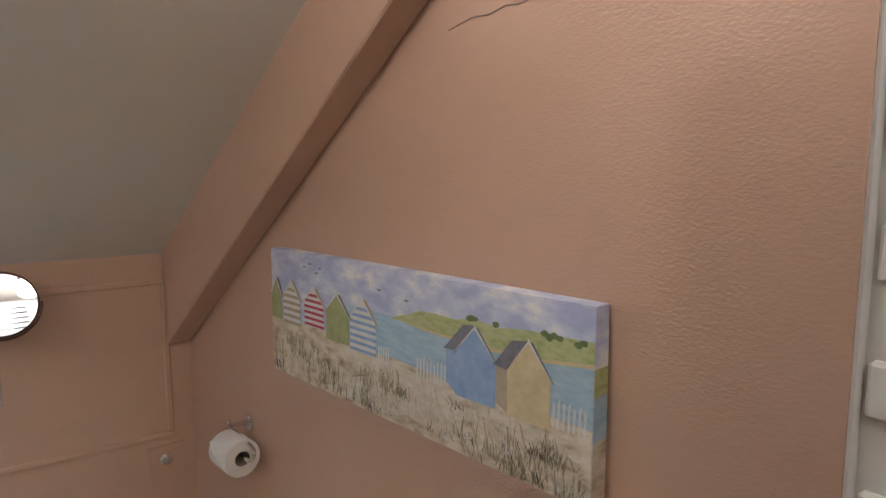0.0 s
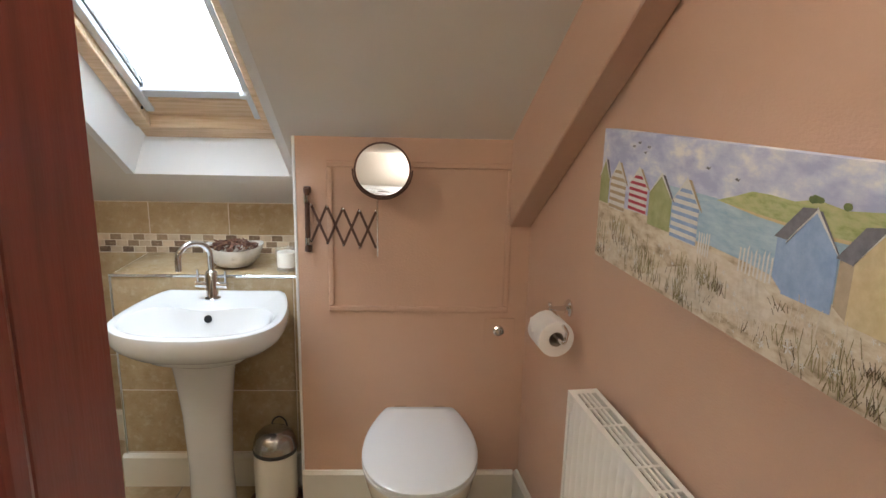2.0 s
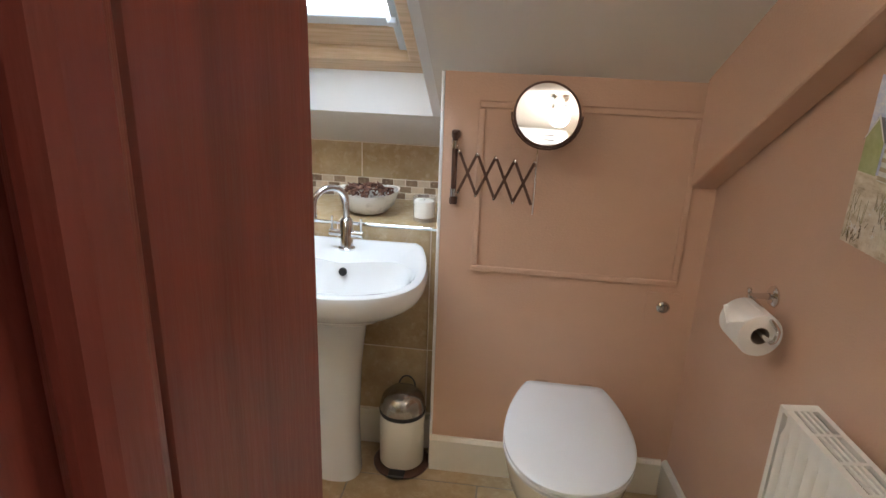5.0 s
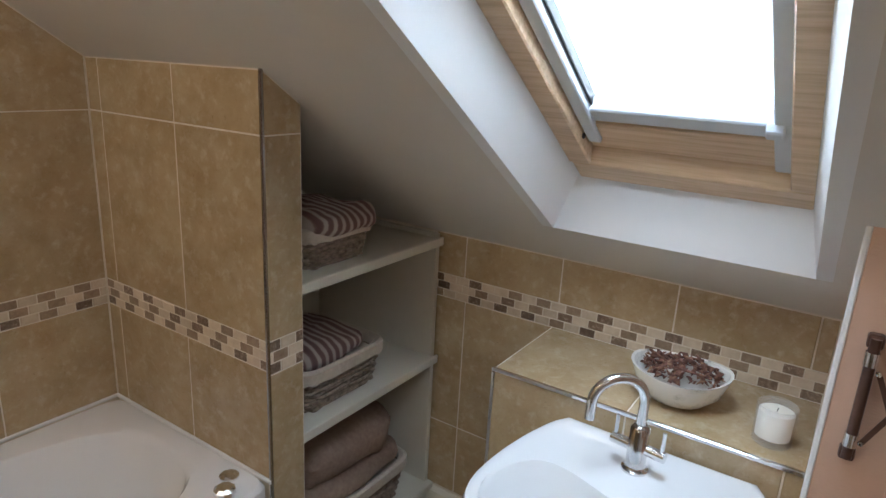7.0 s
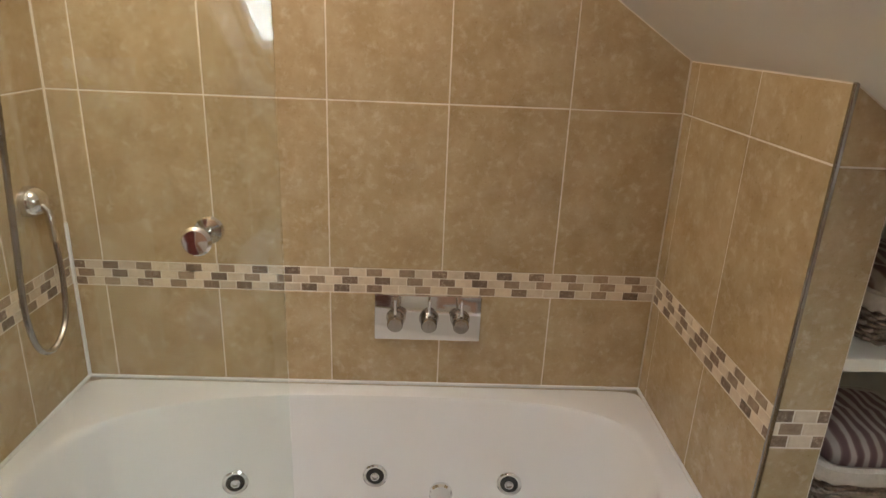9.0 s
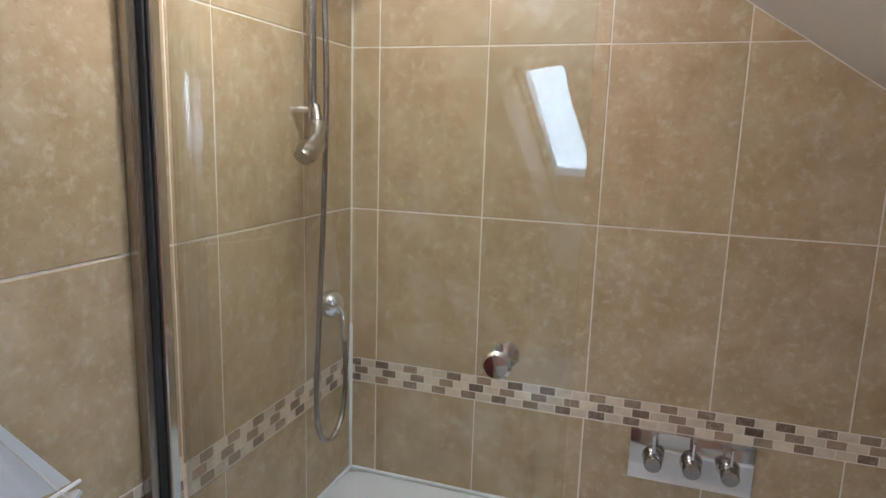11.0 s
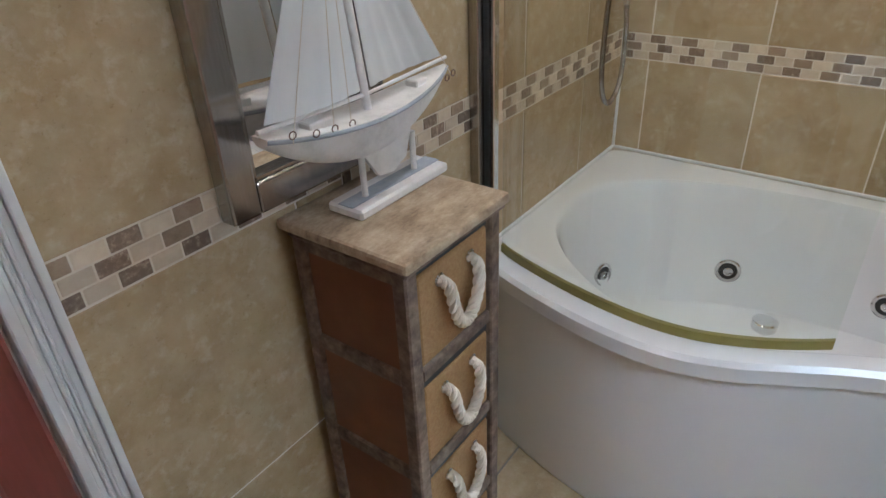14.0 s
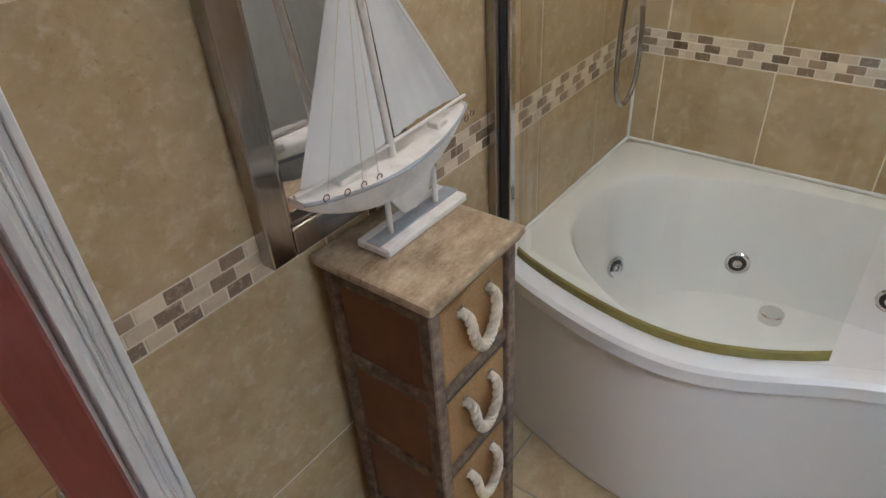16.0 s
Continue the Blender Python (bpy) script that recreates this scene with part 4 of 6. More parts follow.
# ---- fan heater over the doorway, seen in the round mirror ----
def build_heater():
    t = thing("fan_heater", (2.28, 0.0, 2.22), "white plastic wall fan heater with curved louvres over the doorway", "heater")
    x0, x1 = 2.03, 2.50
    prof = [(0.002, 2.10), (0.085, 2.10), (0.112, 2.115), (0.118, 2.15), (0.104, 2.21), (0.092, 2.26), (0.080, 2.31), (0.060, 2.335), (0.002, 2.34)]
    b = BM(); prism(b, [Vector((x0, y * 1.25, 2.09 + (z - 2.10) * 1.2)) for y, z in prof], (x1 - x0, 0, 0))
    part("casing", b, M_SASH, t)
    for k in range(5):
        z, o = 2.168 + 0.036 * k, 0.144 - 0.0094 * k
        b = BM()
        rows = [[Vector((x0 + 0.03 + 0.36 * i / 14, o + d + 0.006 * math.sin(i * 0.35), z + h + 0.012 * math.sin(i * 0.42 + 0.6))) for i in range(15)] for d, h in ((-0.012, 0.009), (0.006, 0.008), (0.010, 0.002), (0.004, -0.004), (-0.012, -0.003))]
        loft(b, rows, False, False, False)
        part("louvre", b, M_SASH, t, "", True)
        # solid near-black strip painted as the shade under each louvre
        b = BM(); box(b, (x0 + 0.03, o - 0.02, z - 0.013), (x0 + 0.39, o + 0.004, z - 0.004))
        part("slot", b, M_HOLE, t)
    b = BM(); lathe(b, [(0.022, 0), (0.022, 0.010), (0.018, 0.014), (0.003, 0.014)], (x1 - 0.06, 0.143, 2.135), (Vector((1, 0, 0)), Vector((0, 0, 1)), Vector((0, 1, 0))), 24)
    part("dial", b, M_RUBBER, t, "grey dial", True)


build_heater()


# ---- toilet roll ----
def build_roll():
    t = thing("toilet_roll_holder", pw(0.41, 0.905), "chrome wall-mounted toilet roll holder", "toilet roll holder")
    ax = (WU, Vector((0, 0, 1)), WN)
    b = BM(); lathe(b, [(0.026, 0), (0.026, 0.004), (0.020, 0.009), (0.008, 0.011), (0.0065, 0.05), (0.0075, 0.062), (0.0035, 0.064)], pw(0.405, 0.917), ax, 24)
    part("wall_mount", b, M_CHROME, t, "", True)
    pts = [pw(0.40, 0.935, 0.060), pw(0.405, 0.917, 0.055), pw(0.46, 0.908, 0.055), pw(0.545, 0.902, 0.06), pw(0.562, 0.893, 0.065), pw(0.563, 0.878, 0.07), pw(0.545, 0.872, 0.075), pw(0.45, 0.872, 0.075)]
    b = BM(); tube(b, spline(pts, 5), 0.0052, 10)
    part("arm", b, M_CHROME, t, "", True)
    r = thing("toilet_roll", pw(0.49, 0.79, 0.075), "white toilet roll with a hanging sheet on the holder", "toilet roll")
    ax2 = (WN, Vector((0, 0, 1)), WU)
    c = pw(0.415, 0.866, 0.075)
    b = BM(); lathe(b, [(0.021, 0.0), (0.050, 0.0), (0.0515, 0.003), (0.0515, 0.097), (0.050, 0.10), (0.021, 0.10), (0.0205, 0.0)], c, ax2, 40, False)
    part("paper", b, M_PAPER, r, "", True)
    b = BM(); lathe(b, [(0.0212, 0.0995), (0.0205, 0.1008), (0.0195, 0.0995), (0.0195, 0.02), (0.001, 0.019)], c, ax2, 24, False)
    part("core", b, M_CARD, r, "brown card core", True)
    b = BM()
    prism(b, [c + WU * 0.002 + WN * 0.0 + Vector((0, 0, 0.0522)), c + WU * 0.098 + Vector((0, 0, 0.0522)), c + WU * 0.098 + WN * 0.046 + Vector((0, 0, 0.030)), c + WU * 0.05 + WN * 0.054 + Vector((0, 0, 0.006)), c + WU * 0.002 + WN * 0.046 + Vector((0, 0, 0.030))], WN * 0.0012)
    part("sheet", b, M_PAPER, r)


build_roll()


# ---- radiator ----
def build_radiator():
    u0, u1, z0, z1, off = 0.685, 1.62, 0.15, 0.80, 0.098
    t = thing("radiator", pw((u0 + u1) / 2, 0, 0.06), "white enamelled ribbed panel radiator with a slotted top grille", "radiator")

    def wb(bb, a0, a1, h0, h1, o0, o1, bev=0.0):
        prism(bb, [pw(a0, h0, o0), pw(a1, h0, o0), pw(a1, h1, o0), pw(a0, h1, o0)], WN * (o1 - o0))
    prof = []
    n = int((u1 - u0 - 0.04) / 0.0333)
    us = [u0 + 0.02 + (u1 - u0 - 0.04) * k / (n * 6) for k in range(n * 6 + 1)]
    b = BM()
    rows = []
    for h, amp in ((z0, 0.0), (z0 + 0.03, 0.0), (z0 + 0.045, 1.0), (z1 - 0.055, 1.0), (z1 - 0.04, 0.0), (z1 - 0.004, 0.0)):
        rows.append([pw(u, h, off - 0.006 + amp * 0.006 * (1 if (k % 6) in (0, 1, 5) else (0.4 if (k % 6) in (2, 4) else -0.5))) for k, u in enumerate(us)])
    loft(b, rows, False, False, False)
    back = [[p - WN * 0.008 for p in r] for r in rows]
    loft(b, back, False, False, False)
    part("front_panel", b, M_RAD, t, "", True)
    b = BM(); wb(b, u0 + 0.01, u1 - 0.01, z0, z1 - 0.01, 0.025, 0.034)
    part("back_panel", b, M_RAD, t)
    for a in (u0, u1 - 0.014):
        b = BM(); wb(b, a, a + 0.014, z0 + 0.01, z1, 0.024, off + 0.002)
        part("side_cover", b, M_RAD, t)
    b = BM()
    wb(b, u0 + 0.014, u1 - 0.014, z1 - 0.008, z1, off - 0.012, off + 0.002); wb(b, u0 + 0.014, u1 - 0.014, z1 - 0.008, z1, 0.024, 0.036)
    k = 0
    u = u0 + 0.014
    while u < u1 - 0.03:
        wb(b, u, u + 0.008, z1 - 0.007, z1 - 0.0005, 0.036, off - 0.012)
        u += 0.082
    for o in (0.048, 0.060, 0.072):
        wb(b, u0 + 0.014, u1 - 0.014, z1 - 0.007, z1 - 0.001, o, o + 0.0055)
    part("top_grille", b, M_RAD, t)
    b = BM()
    nf = 60
    for i in range(nf):
        uu = u0 + 0.02 + (u1 - u0 - 0.04) * i / nf
        wb(b, uu, uu + 0.006, z0 + 0.05, z1 - 0.03, 0.04, off - 0.02)
    part("convector_fins", b, M_CARD, t, "dull grey inner fins", kind="stuff")
    b = BM(); tube(b, [pw(u1 + 0.0, 0.2, 0.06), pw(u1 + 0.05, 0.2, 0.06), pw(u1 + 0.05, 0.01, 0.06)], 0.008, 10)
    part("pipe", b, M_CHROME, t, "", True)
    for a in (u0 + 0.15, u1 - 0.15):
        b = BM(); wb(b, a, a + 0.03, z0 + 0.05, z1 - 0.1, 0.0, 0.026)
        part("wall_bracket", b, M_RAD, t)


build_radiator()


# ---- canvas picture of beach huts ----
def build_picture():
    u0, u1, z0, z1, th = 0.643, 1.578, 1.140, 1.443, 0.038
    W, H = u1 - u0, z1 - z0
    t = thing("canvas_picture", pw((u0 + u1) / 2, z0), "wide stretched canvas of striped beach huts on dunes", "picture")

    def P(x, y, lift=0.0):
        return pw(u0 + x * W, z0 + y * H, th + lift)

    def flat(name, polys, mat, lift, label="", kind=""):
        b = BM()
        for poly in polys:
            prism(b, [P(x, y, lift - 0.0004) for x, y in poly], WN * 0.0004)
        return part(name, b, mat, t, label, False, "stuff" if len(polys) > 3 else "")
    m_sky = material("painted_sky", [(0.44, 0.48, 0.70), (0.60, 0.64, 0.80), (0.84, 0.84, 0.85)], 12, 0.75, stretch=(1, 1, 2.2), spread=(0.38, 0.66), bump=0.3, bscale=500)
    m_sea = material("painted_sea", [(0.30, 0.46, 0.62), (0.52, 0.66, 0.74)], 22, 0.75, stretch=(1, 1, 5), bump=0.3, bscale=500)
    m_hill = material("painted_hill", [(0.30, 0.36, 0.13), (0.46, 0.50, 0.24), (0.56, 0.55, 0.30)], 40, 0.75, stretch=(1, 1, 3), bump=0.3, bscale=500)
    m_bush = material("painted_bush", [(0.10, 0.15, 0.06), (0.20, 0.25, 0.10)], 60, 0.8)
    m_sand = material("painted_sand", [(0.30, 0.23, 0.15), (0.60, 0.51, 0.38), (0.74, 0.68, 0.57)], 22, 0.8, stretch=(1, 1, 2.5), spread=(0.3, 0.62), bump=0.3, bscale=500)
    m_grass = material("painted_grass", [(0.14, 0.12, 0.06), (0.30, 0.26, 0.13), (0.44, 0.38, 0.22)], 60, 0.8, stretch=(1, 1, 0.4))
    m_wht = material("painted_white", [(0.66, 0.66, 0.66), (0.78, 0.78, 0.76)], 60, 0.8)
    m_blue = material("painted_blue", [(0.24, 0.36, 0.60), (0.38, 0.50, 0.72)], 40, 0.8)
    m_red = material("painted_red", [(0.40, 0.04, 0.08), (0.52, 0.09, 0.13)], 40, 0.8)
    m_grn = material("painted_green", [(0.30, 0.33, 0.14), (0.44, 0.46, 0.24)], 40, 0.8)
    m_pale = material("painted_pale_sand", [(0.60, 0.52, 0.41), (0.78, 0.73, 0.65)], 30, 0.8, stretch=(1, 1, 2.5))
    m_crm = material("painted_cream", [(0.56, 0.45, 0.24), (0.70, 0.60, 0.38)], 40, 0.8)
    m_tan = material("painted_tan", [(0.40, 0.32, 0.22), (0.52, 0.43, 0.31)], 40, 0.8)
    m_roof = material("painted_slate", [(0.12, 0.12, 0.15), (0.24, 0.24, 0.28)], 40, 0.8)
    m_dgrass = material("painted_dark_grass", [(0.08, 0.06, 0.03), (0.18, 0.14, 0.08)], 60, 0.8)
    b = BM(); prism(b, [pw(u0, z0, 0.004), pw(u1, z0, 0.004), pw(u1, z1, 0.004), pw(u0, z1, 0.004)], WN * (th - 0.0045))
    part("canvas", b, m_sky, t, "pale painted stretched canvas")
    # painted edges, carried round the side
    for name, y0, y1, mt in (("edge_sand", 0.0, 0.34, m_sand), ("edge_sea", 0.34, 0.56, m_sea), ("edge_hill", 0.56, 0.70, m_hill)):
        b = BM(); prism(b, [pw(u1, z0 + y0 * H, 0.004), pw(u1, z0 + y0 * H, th), pw(u1, z0 + y1 * H, th), pw(u1, z0 + y1 * H, 0.004)], WU * 0.0006)
        part(name, b, mt, t)
    rr = random.Random(11)
    flat("painted_sea", [[(0.30, 0.36), (1, 0.36), (1, 0.70), (0.80, 0.66), (0.50, 0.70), (0.30, 0.70)]], m_sea, 0.0004)
    hill = [(0.505, 0.69), (0.55, 0.73), (0.60, 0.78), (0.64, 0.785), (0.70, 0.78), (0.742, 0.81), (0.80, 0.79), (0.86, 0.815), (0.92, 0.82), (1.0, 0.83), (1.0, 0.72), (0.9, 0.68), (0.78, 0.665), (0.62, 0.675)]
    flat("painted_hill", [hill], m_hill, 0.0008)
    flat("painted_shore", [[(0.52, 0.69), (0.62, 0.678), (0.78, 0.668), (0.9, 0.685), (1.0, 0.725), (1.0, 0.705), (0.9, 0.668), (0.78, 0.652), (0.62, 0.665)]], m_crm, 0.0012)
    bushes = []
    for x in (0.735, 0.742, 0.75, 0.80, 0.905, 0.915, 0.925, 0.935, 0.97, 0.98):
        y = 0.815 + rr.uniform(-0.012, 0.012)
        bushes.append([(x + 0.008 * math.cos(a), y - 0.008 + 0.022 * math.sin(a) * rr.uniform(0.6, 1)) for a in [6.28318 * i / 8 for i in range(8)]])
    flat("painted_bushes", bushes, m_bush, 0.0012)
    dune = [(0, 0), (1, 0), (1, 0.40), (0.9, 0.41), (0.8, 0.39), (0.7, 0.40), (0.6, 0.42), (0.5, 0.43), (0.42, 0.42), (0.33, 0.45), (0.25, 0.46), (0.15, 0.45), (0.08, 0.45), (0, 0.44)]
    flat("painted_dune", [dune], m_sand, 0.0016)
    flat("painted_sand_path", [[(0.24, 0.03), (0.46, 0.02), (0.60, 0.12), (0.74, 0.22), (0.66, 0.34), (0.54, 0.40), (0.40, 0.40), (0.46, 0.28), (0.34, 0.17)]], m_pale, 0.0018)

    def hut(x, y, w, h, m1, m2, stripes, lean=0.0, roofw=0.012):
        wall = [(x, y), (x + w, y), (x + w, y + h * 0.62), (x + w / 2 + lean, y + h), (x, y + h * 0.62)]
        flat("painted_hut_wall", [wall], m1, 0.0020)
        st = []
        if stripes:
            for k in range(stripes):
                a, c = y + h * 0.9 * (k + 0.1) / stripes, y + h * 0.9 * (k + 0.55) / stripes
                ins = max(0, (a - (y + h * 0.62)) / (h * 0.38)) * w * 0.5
                ins2 = max(0, (c - (y + h * 0.62)) / (h * 0.38)) * w * 0.5
                st.append([(x + ins, a), (x + w - ins, a), (x + w - ins2, c), (x + ins2, c)])
            flat("painted_stripes", st, m2, 0.0024)
        ap = (x + w / 2 + lean, y + h)
        flat("painted_roof", [[(x + w, y + h * 0.60), (x + w + roofw, y + h * 0.56), (ap[0] + roofw * 1.2, ap[1]), ap], [(x - roofw * 0.4, y + h * 0.56), (x, y + h * 0.62), ap, (ap[0] - 0.004, ap[1])]], m_roof if not stripes else m_tan, 0.0028)
        flat("painted_bargeboard", [[(x - 0.004, y + h * 0.58), (x + 0.002, y + h * 0.62), (ap[0], ap[1] - 0.01), (ap[0], ap[1] + 0.015)], [(x + w + 0.004, y + h * 0.58), (ap[0], ap[1] + 0.015), (ap[0], ap[1] - 0.01), (x + w - 0.002, y + h * 0.62)]], m_wht, 0.0031)
    hut(0.002, 0.44, 0.052, 0.33, m_grn, m_grn, 0)
    hut(0.062, 0.42, 0.084, 0.35, m_wht, m_tan, 6)
    hut(0.166, 0.46, 0.086, 0.30, m_wht, m_red, 6)
    hut(0.262, 0.41, 0.094, 0.345, m_grn, m_grn, 0)
    hut(0.360, 0.39, 0.096, 0.375, m_wht, m_blue, 7)
    flat("painted_hut_side", [[(0.676, 0.40), (0.70, 0.35), (0.70, 0.61), (0.676, 0.61)]], m_blue, 0.0020)
    flat("painted_hut_side", [[(0.803, 0.38), (0.828, 0.34), (0.828, 0.60), (0.803, 0.60)]], m_tan, 0.0020)
    hut(0.700, 0.34, 0.100, 0.425, m_blue, m_sea, 0, 0.0, 0.008)
    hut(0.828, 0.33, 0.092, 0.43, m_crm, m_tan, 0, 0.0, 0.008)
    flat("painted_hut_roof", [[(0.670, 0.60), (0.722, 0.765), (0.752, 0.775), (0.698, 0.60)]], m_roof, 0.0034)
    flat("painted_hut_roof", [[(0.797, 0.59), (0.838, 0.745), (0.874, 0.765), (0.826, 0.58)]], m_roof, 0.0034)
    fence = [[(x, 0.36 + rr.uniform(-0.01, 0.01)), (x + 0.004, 0.36), (x + 0.005, 0.49 + rr.uniform(-0.03, 0.03)), (x + 0.001, 0.49)] for x in [0.465 + 0.008 * i for i in range(5)] + [0.59 + 0.010 * i for i in range(9)] + [0.925 + 0.010 * i for i in range(7)]]
    flat("painted_fence", fence, m_wht, 0.0024)
    for name, mt, n, ylo, yhi, hh, seed in (("painted_grass", m_grass, 260, 0.0, 0.46, 0.13, 3), ("painted_dark_grass", m_dgrass, 240, 0.0, 0.42, 0.06, 4), ("painted_pale_grass", m_pale, 300, 0.0, 0.42, 0.15, 5)):
        r2 = random.Random(seed)
        bl = []
        while len(bl) < n:
            if not bl or r2.random() < 0.12:
                gx, gy = r2.random(), r2.uniform(ylo, yhi) * r2.random() ** 0.5
            x = gx + r2.gauss(0, 0.022)
            y = max(0.003, (gy + r2.gauss(0, 0.02)) * (0.85 if gx < 0.25 else 0.72))
            if x < 0.004:
                continue
            if 0.20 < x < 0.40 and y < 0.22 and r2.random() < 0.7:
                continue
            h = hh * r2.uniform(0.4, 1.0) * (0.6 + 0.6 * (1 - y))
            k = r2.uniform(-0.012, 0.012)
            if x + k < 0.004 or x + k > 0.994 or x > 0.99:
                continue
            bl.append([(x, y), (x + 0.0014, y), (x + k + 0.0007, min(y + h, 0.7)), (x + k, min(y + h, 0.7))])
        flat(name, bl, mt, 0.0030)
    fl = []
    r2 = random.Random(8)
    for k in range(95):
        x, y = r2.uniform(0.01, 0.98), r2.uniform(0.03, 0.34)
        s = r2.uniform(0.002, 0.006) * (2.4 if y < 0.13 and k % 4 == 0 else 1)
        a0 = r2.uniform(0, 1)
        for i in range(5):
            a = a0 + 6.28318 * i / 5
            fl.append([(x, y), (x + s * math.cos(a - 0.25) * 0.6, y + s * 2.9 * math.sin(a - 0.25) * 0.6), (x + s * math.cos(a), y + s * 2.9 * math.sin(a)), (x + s * math.cos(a + 0.25) * 0.6, y + s * 2.9 * math.sin(a + 0.25) * 0.6)])
    fl = [q for q in fl if all(0.002 < p[0] < 0.998 and 0.004 < p[1] < 0.99 for p in q)]
    flat("painted_flower_scatter", fl, m_wht, 0.0036)
    gulls = [[(x, y), (x + 0.006, y + 0.012), (x + 0.010, y + 0.004), (x + 0.016, y + 0.014), (x + 0.011, y - 0.006)] for x, y in ((0.16, 0.90), (0.185, 0.93), (0.23, 0.91), (0.215, 0.87), (0.55, 0.82), (0.46, 0.85))]
    flat("painted_gulls", gulls, m_roof, 0.0008)


build_picture()


# ---- shelves with baskets ----
def build_shelves():
    y0, y1, xb, xf = PY + PT + 0.002, 2.385, 0.14, 0.655
    t = thing("shelf_unit", (0.4, 2.08, 0), "cream painted built-in shelf unit under the slope", "shelves")
    b = BM(); box(b, (xb, y1, 0.0), (xf, y1 + 0.02, roof(y1 + 0.02) - 0.01), 0.002)
    part("side_panel", b, M_SHELF, t)
    b = BM(); prism(b, [(xb, y0, 0.0), (xb, y1 + 0.02, 0.0), (xb, y1 + 0.02, roof(y1 + 0.02) - 0.004), (xb, y0, roof(y0) - 0.004)], (-0.012, 0, 0))
    part("back_panel", b, M_SHELF, t)
    for z, o in ((1.050, 0.0), (0.640, 0.0)):
        b = BM(); box(b, (xb, y0, z - 0.022), (xf + o + 0.006, y1, z), 0.003, 2)
        part("shelf", b, M_SHELF, t)
        b = BM(); box(b, (xf + 0.006, y0, z - 0.026), (xf + 0.016, y1 + 0.02, z + 0.002), 0.003, 2)
        part("shelf_lip", b, M_SHELF, t)
    b = BM(); box(b, (xb, y0, 0.128), (xf + 0.025, y1 + 0.02, 0.152), 0.004, 2)
    part("bottom_board", b, M_SHELF, t)
    b = BM(); box(b, (xf - 0.02, y0, 0.0), (xf + 0.004, y1 + 0.02, 0.128), 0.002)
    part("plinth", b, M_SHELF, t)


build_shelves()


def build_basket(cx, cy, z, lx, ly, h, label, seed):
    """A woven basket with a cloth liner; its long side lies along y."""
    rr = random.Random(seed)
    t = thing("wicker_basket", (cx, cy, z), label, "basket", "wicker baskets on the shelves")

    def per(k, grow, n=96):
        """Rounded rectangle, wider at the top."""
        sx, sy = lx / 2 * (0.88 + 0.12 * k) + grow, ly / 2 * (0.90 + 0.10 * k) + grow
        pts = []
        for i in range(n):
            a = 6.28318 * i / n
            c, s = math.cos(a), math.sin(a)
            pts.append((cx + sx * math.copysign(abs(c) ** 0.28, c), cy + sy * math.copysign(abs(s) ** 0.28, s)))
        return pts
    b = BM(); loft(b, [[Vector((x, y, z + 0.002)) for x, y in per(0, -0.006)], [Vector((x, y, z + h)) for x, y in per(1, -0.006)], [Vector((x, y, z + h)) for x, y in per(1, -0.010)], [Vector((x, y, z + 0.006)) for x, y in per(0, -0.010)]])
    part("core", b, M_WICKER, t)
    rows = int(h / 0.0105)
    for r in range(rows):
        k = (r + 0.5) / rows
        pts = []
        for i, (x, y) in enumerate(per(k, 0.0)):
            ph = 3.14159 * (i / 4 + r)
            wob = 0.0042 * math.sin(ph)
            d = Vector((x - cx, y - cy, 0)).normalized()
            pts.append(Vector((x, y, z + h * k + 0.002 * math.sin(ph * 0.5 + rr.random()))) + d * wob)
        bb = BM(); tube(bb, pts + [pts[0]], 0.0052, 6)
        part("weave", bb, M_WICKER, t, "", True)
    for i in range(0, 96, 8):
        (xa, ya), (xb, yb) = per(0, -0.002)[i], per(1, -0.002)[i]
        bb = BM(); tube(bb, [(xa, ya, z + 0.003), (xb, yb, z + h)], 0.0035, 6)
        part("stake", bb, M_WICKER, t)
    b = BM()
    loft(b, [[Vector((x, y, z + h - 0.028 + 0.003 * math.sin(i * 0.9))) for i, (x, y) in enumerate(per(1, 0.0095))], [Vector((x, y, z + h + 0.004)) for x, y in per(1, 0.009)], [Vector((x, y, z + h + 0.009)) for x, y in per(1, 0.0)], [Vector((x, y, z + h + 0.004)) for x, y in per(1, -0.012)], [Vector((x, y, z + h - 0.04)) for x, y in per(1, -0.014)]], True, True)
    part("liner", b, M_LINER, t, "natural linen liner folded over the rim", True)


def stripe_mat(name):
    m = material(name, [(0.20, 0.13, 0.11), (0.24, 0.16, 0.13)], 60, 0.95, bump=0.8, bscale=600)
    n, l = m.node_tree.nodes, m.node_tree.links
    geo = n.new("ShaderNodeNewGeometry")
    w = n.new("ShaderNodeTexWave")
    w.bands_direction = "Y"
    w.inputs["Scale"].default_value, w.inputs["Distortion"].default_value, w.inputs["Detail"].default_value = 11, 1.2, 2
    l.new(geo.outputs["Position"], w.inputs["Vector"])
    r = n.new("ShaderNodeValToRGB")
    r.color_ramp.interpolation = "EASE"
    e = r.color_ramp.elements
    e[0].position, e[1].position = 0.2, 0.85
    e[0].color, e[1].color = (0.17, 0.10, 0.09, 1), (0.46, 0.38, 0.32, 1)
    k = e.new(0.5)
    k.color = (0.24, 0.15, 0.13, 1)
    l.new(w.outputs["Fac"], r.inputs[0])
    l.new(r.outputs[0], n["Principled BSDF"].inputs["Base Color"])
    return m


M_STRIPE = stripe_mat("striped_towel")


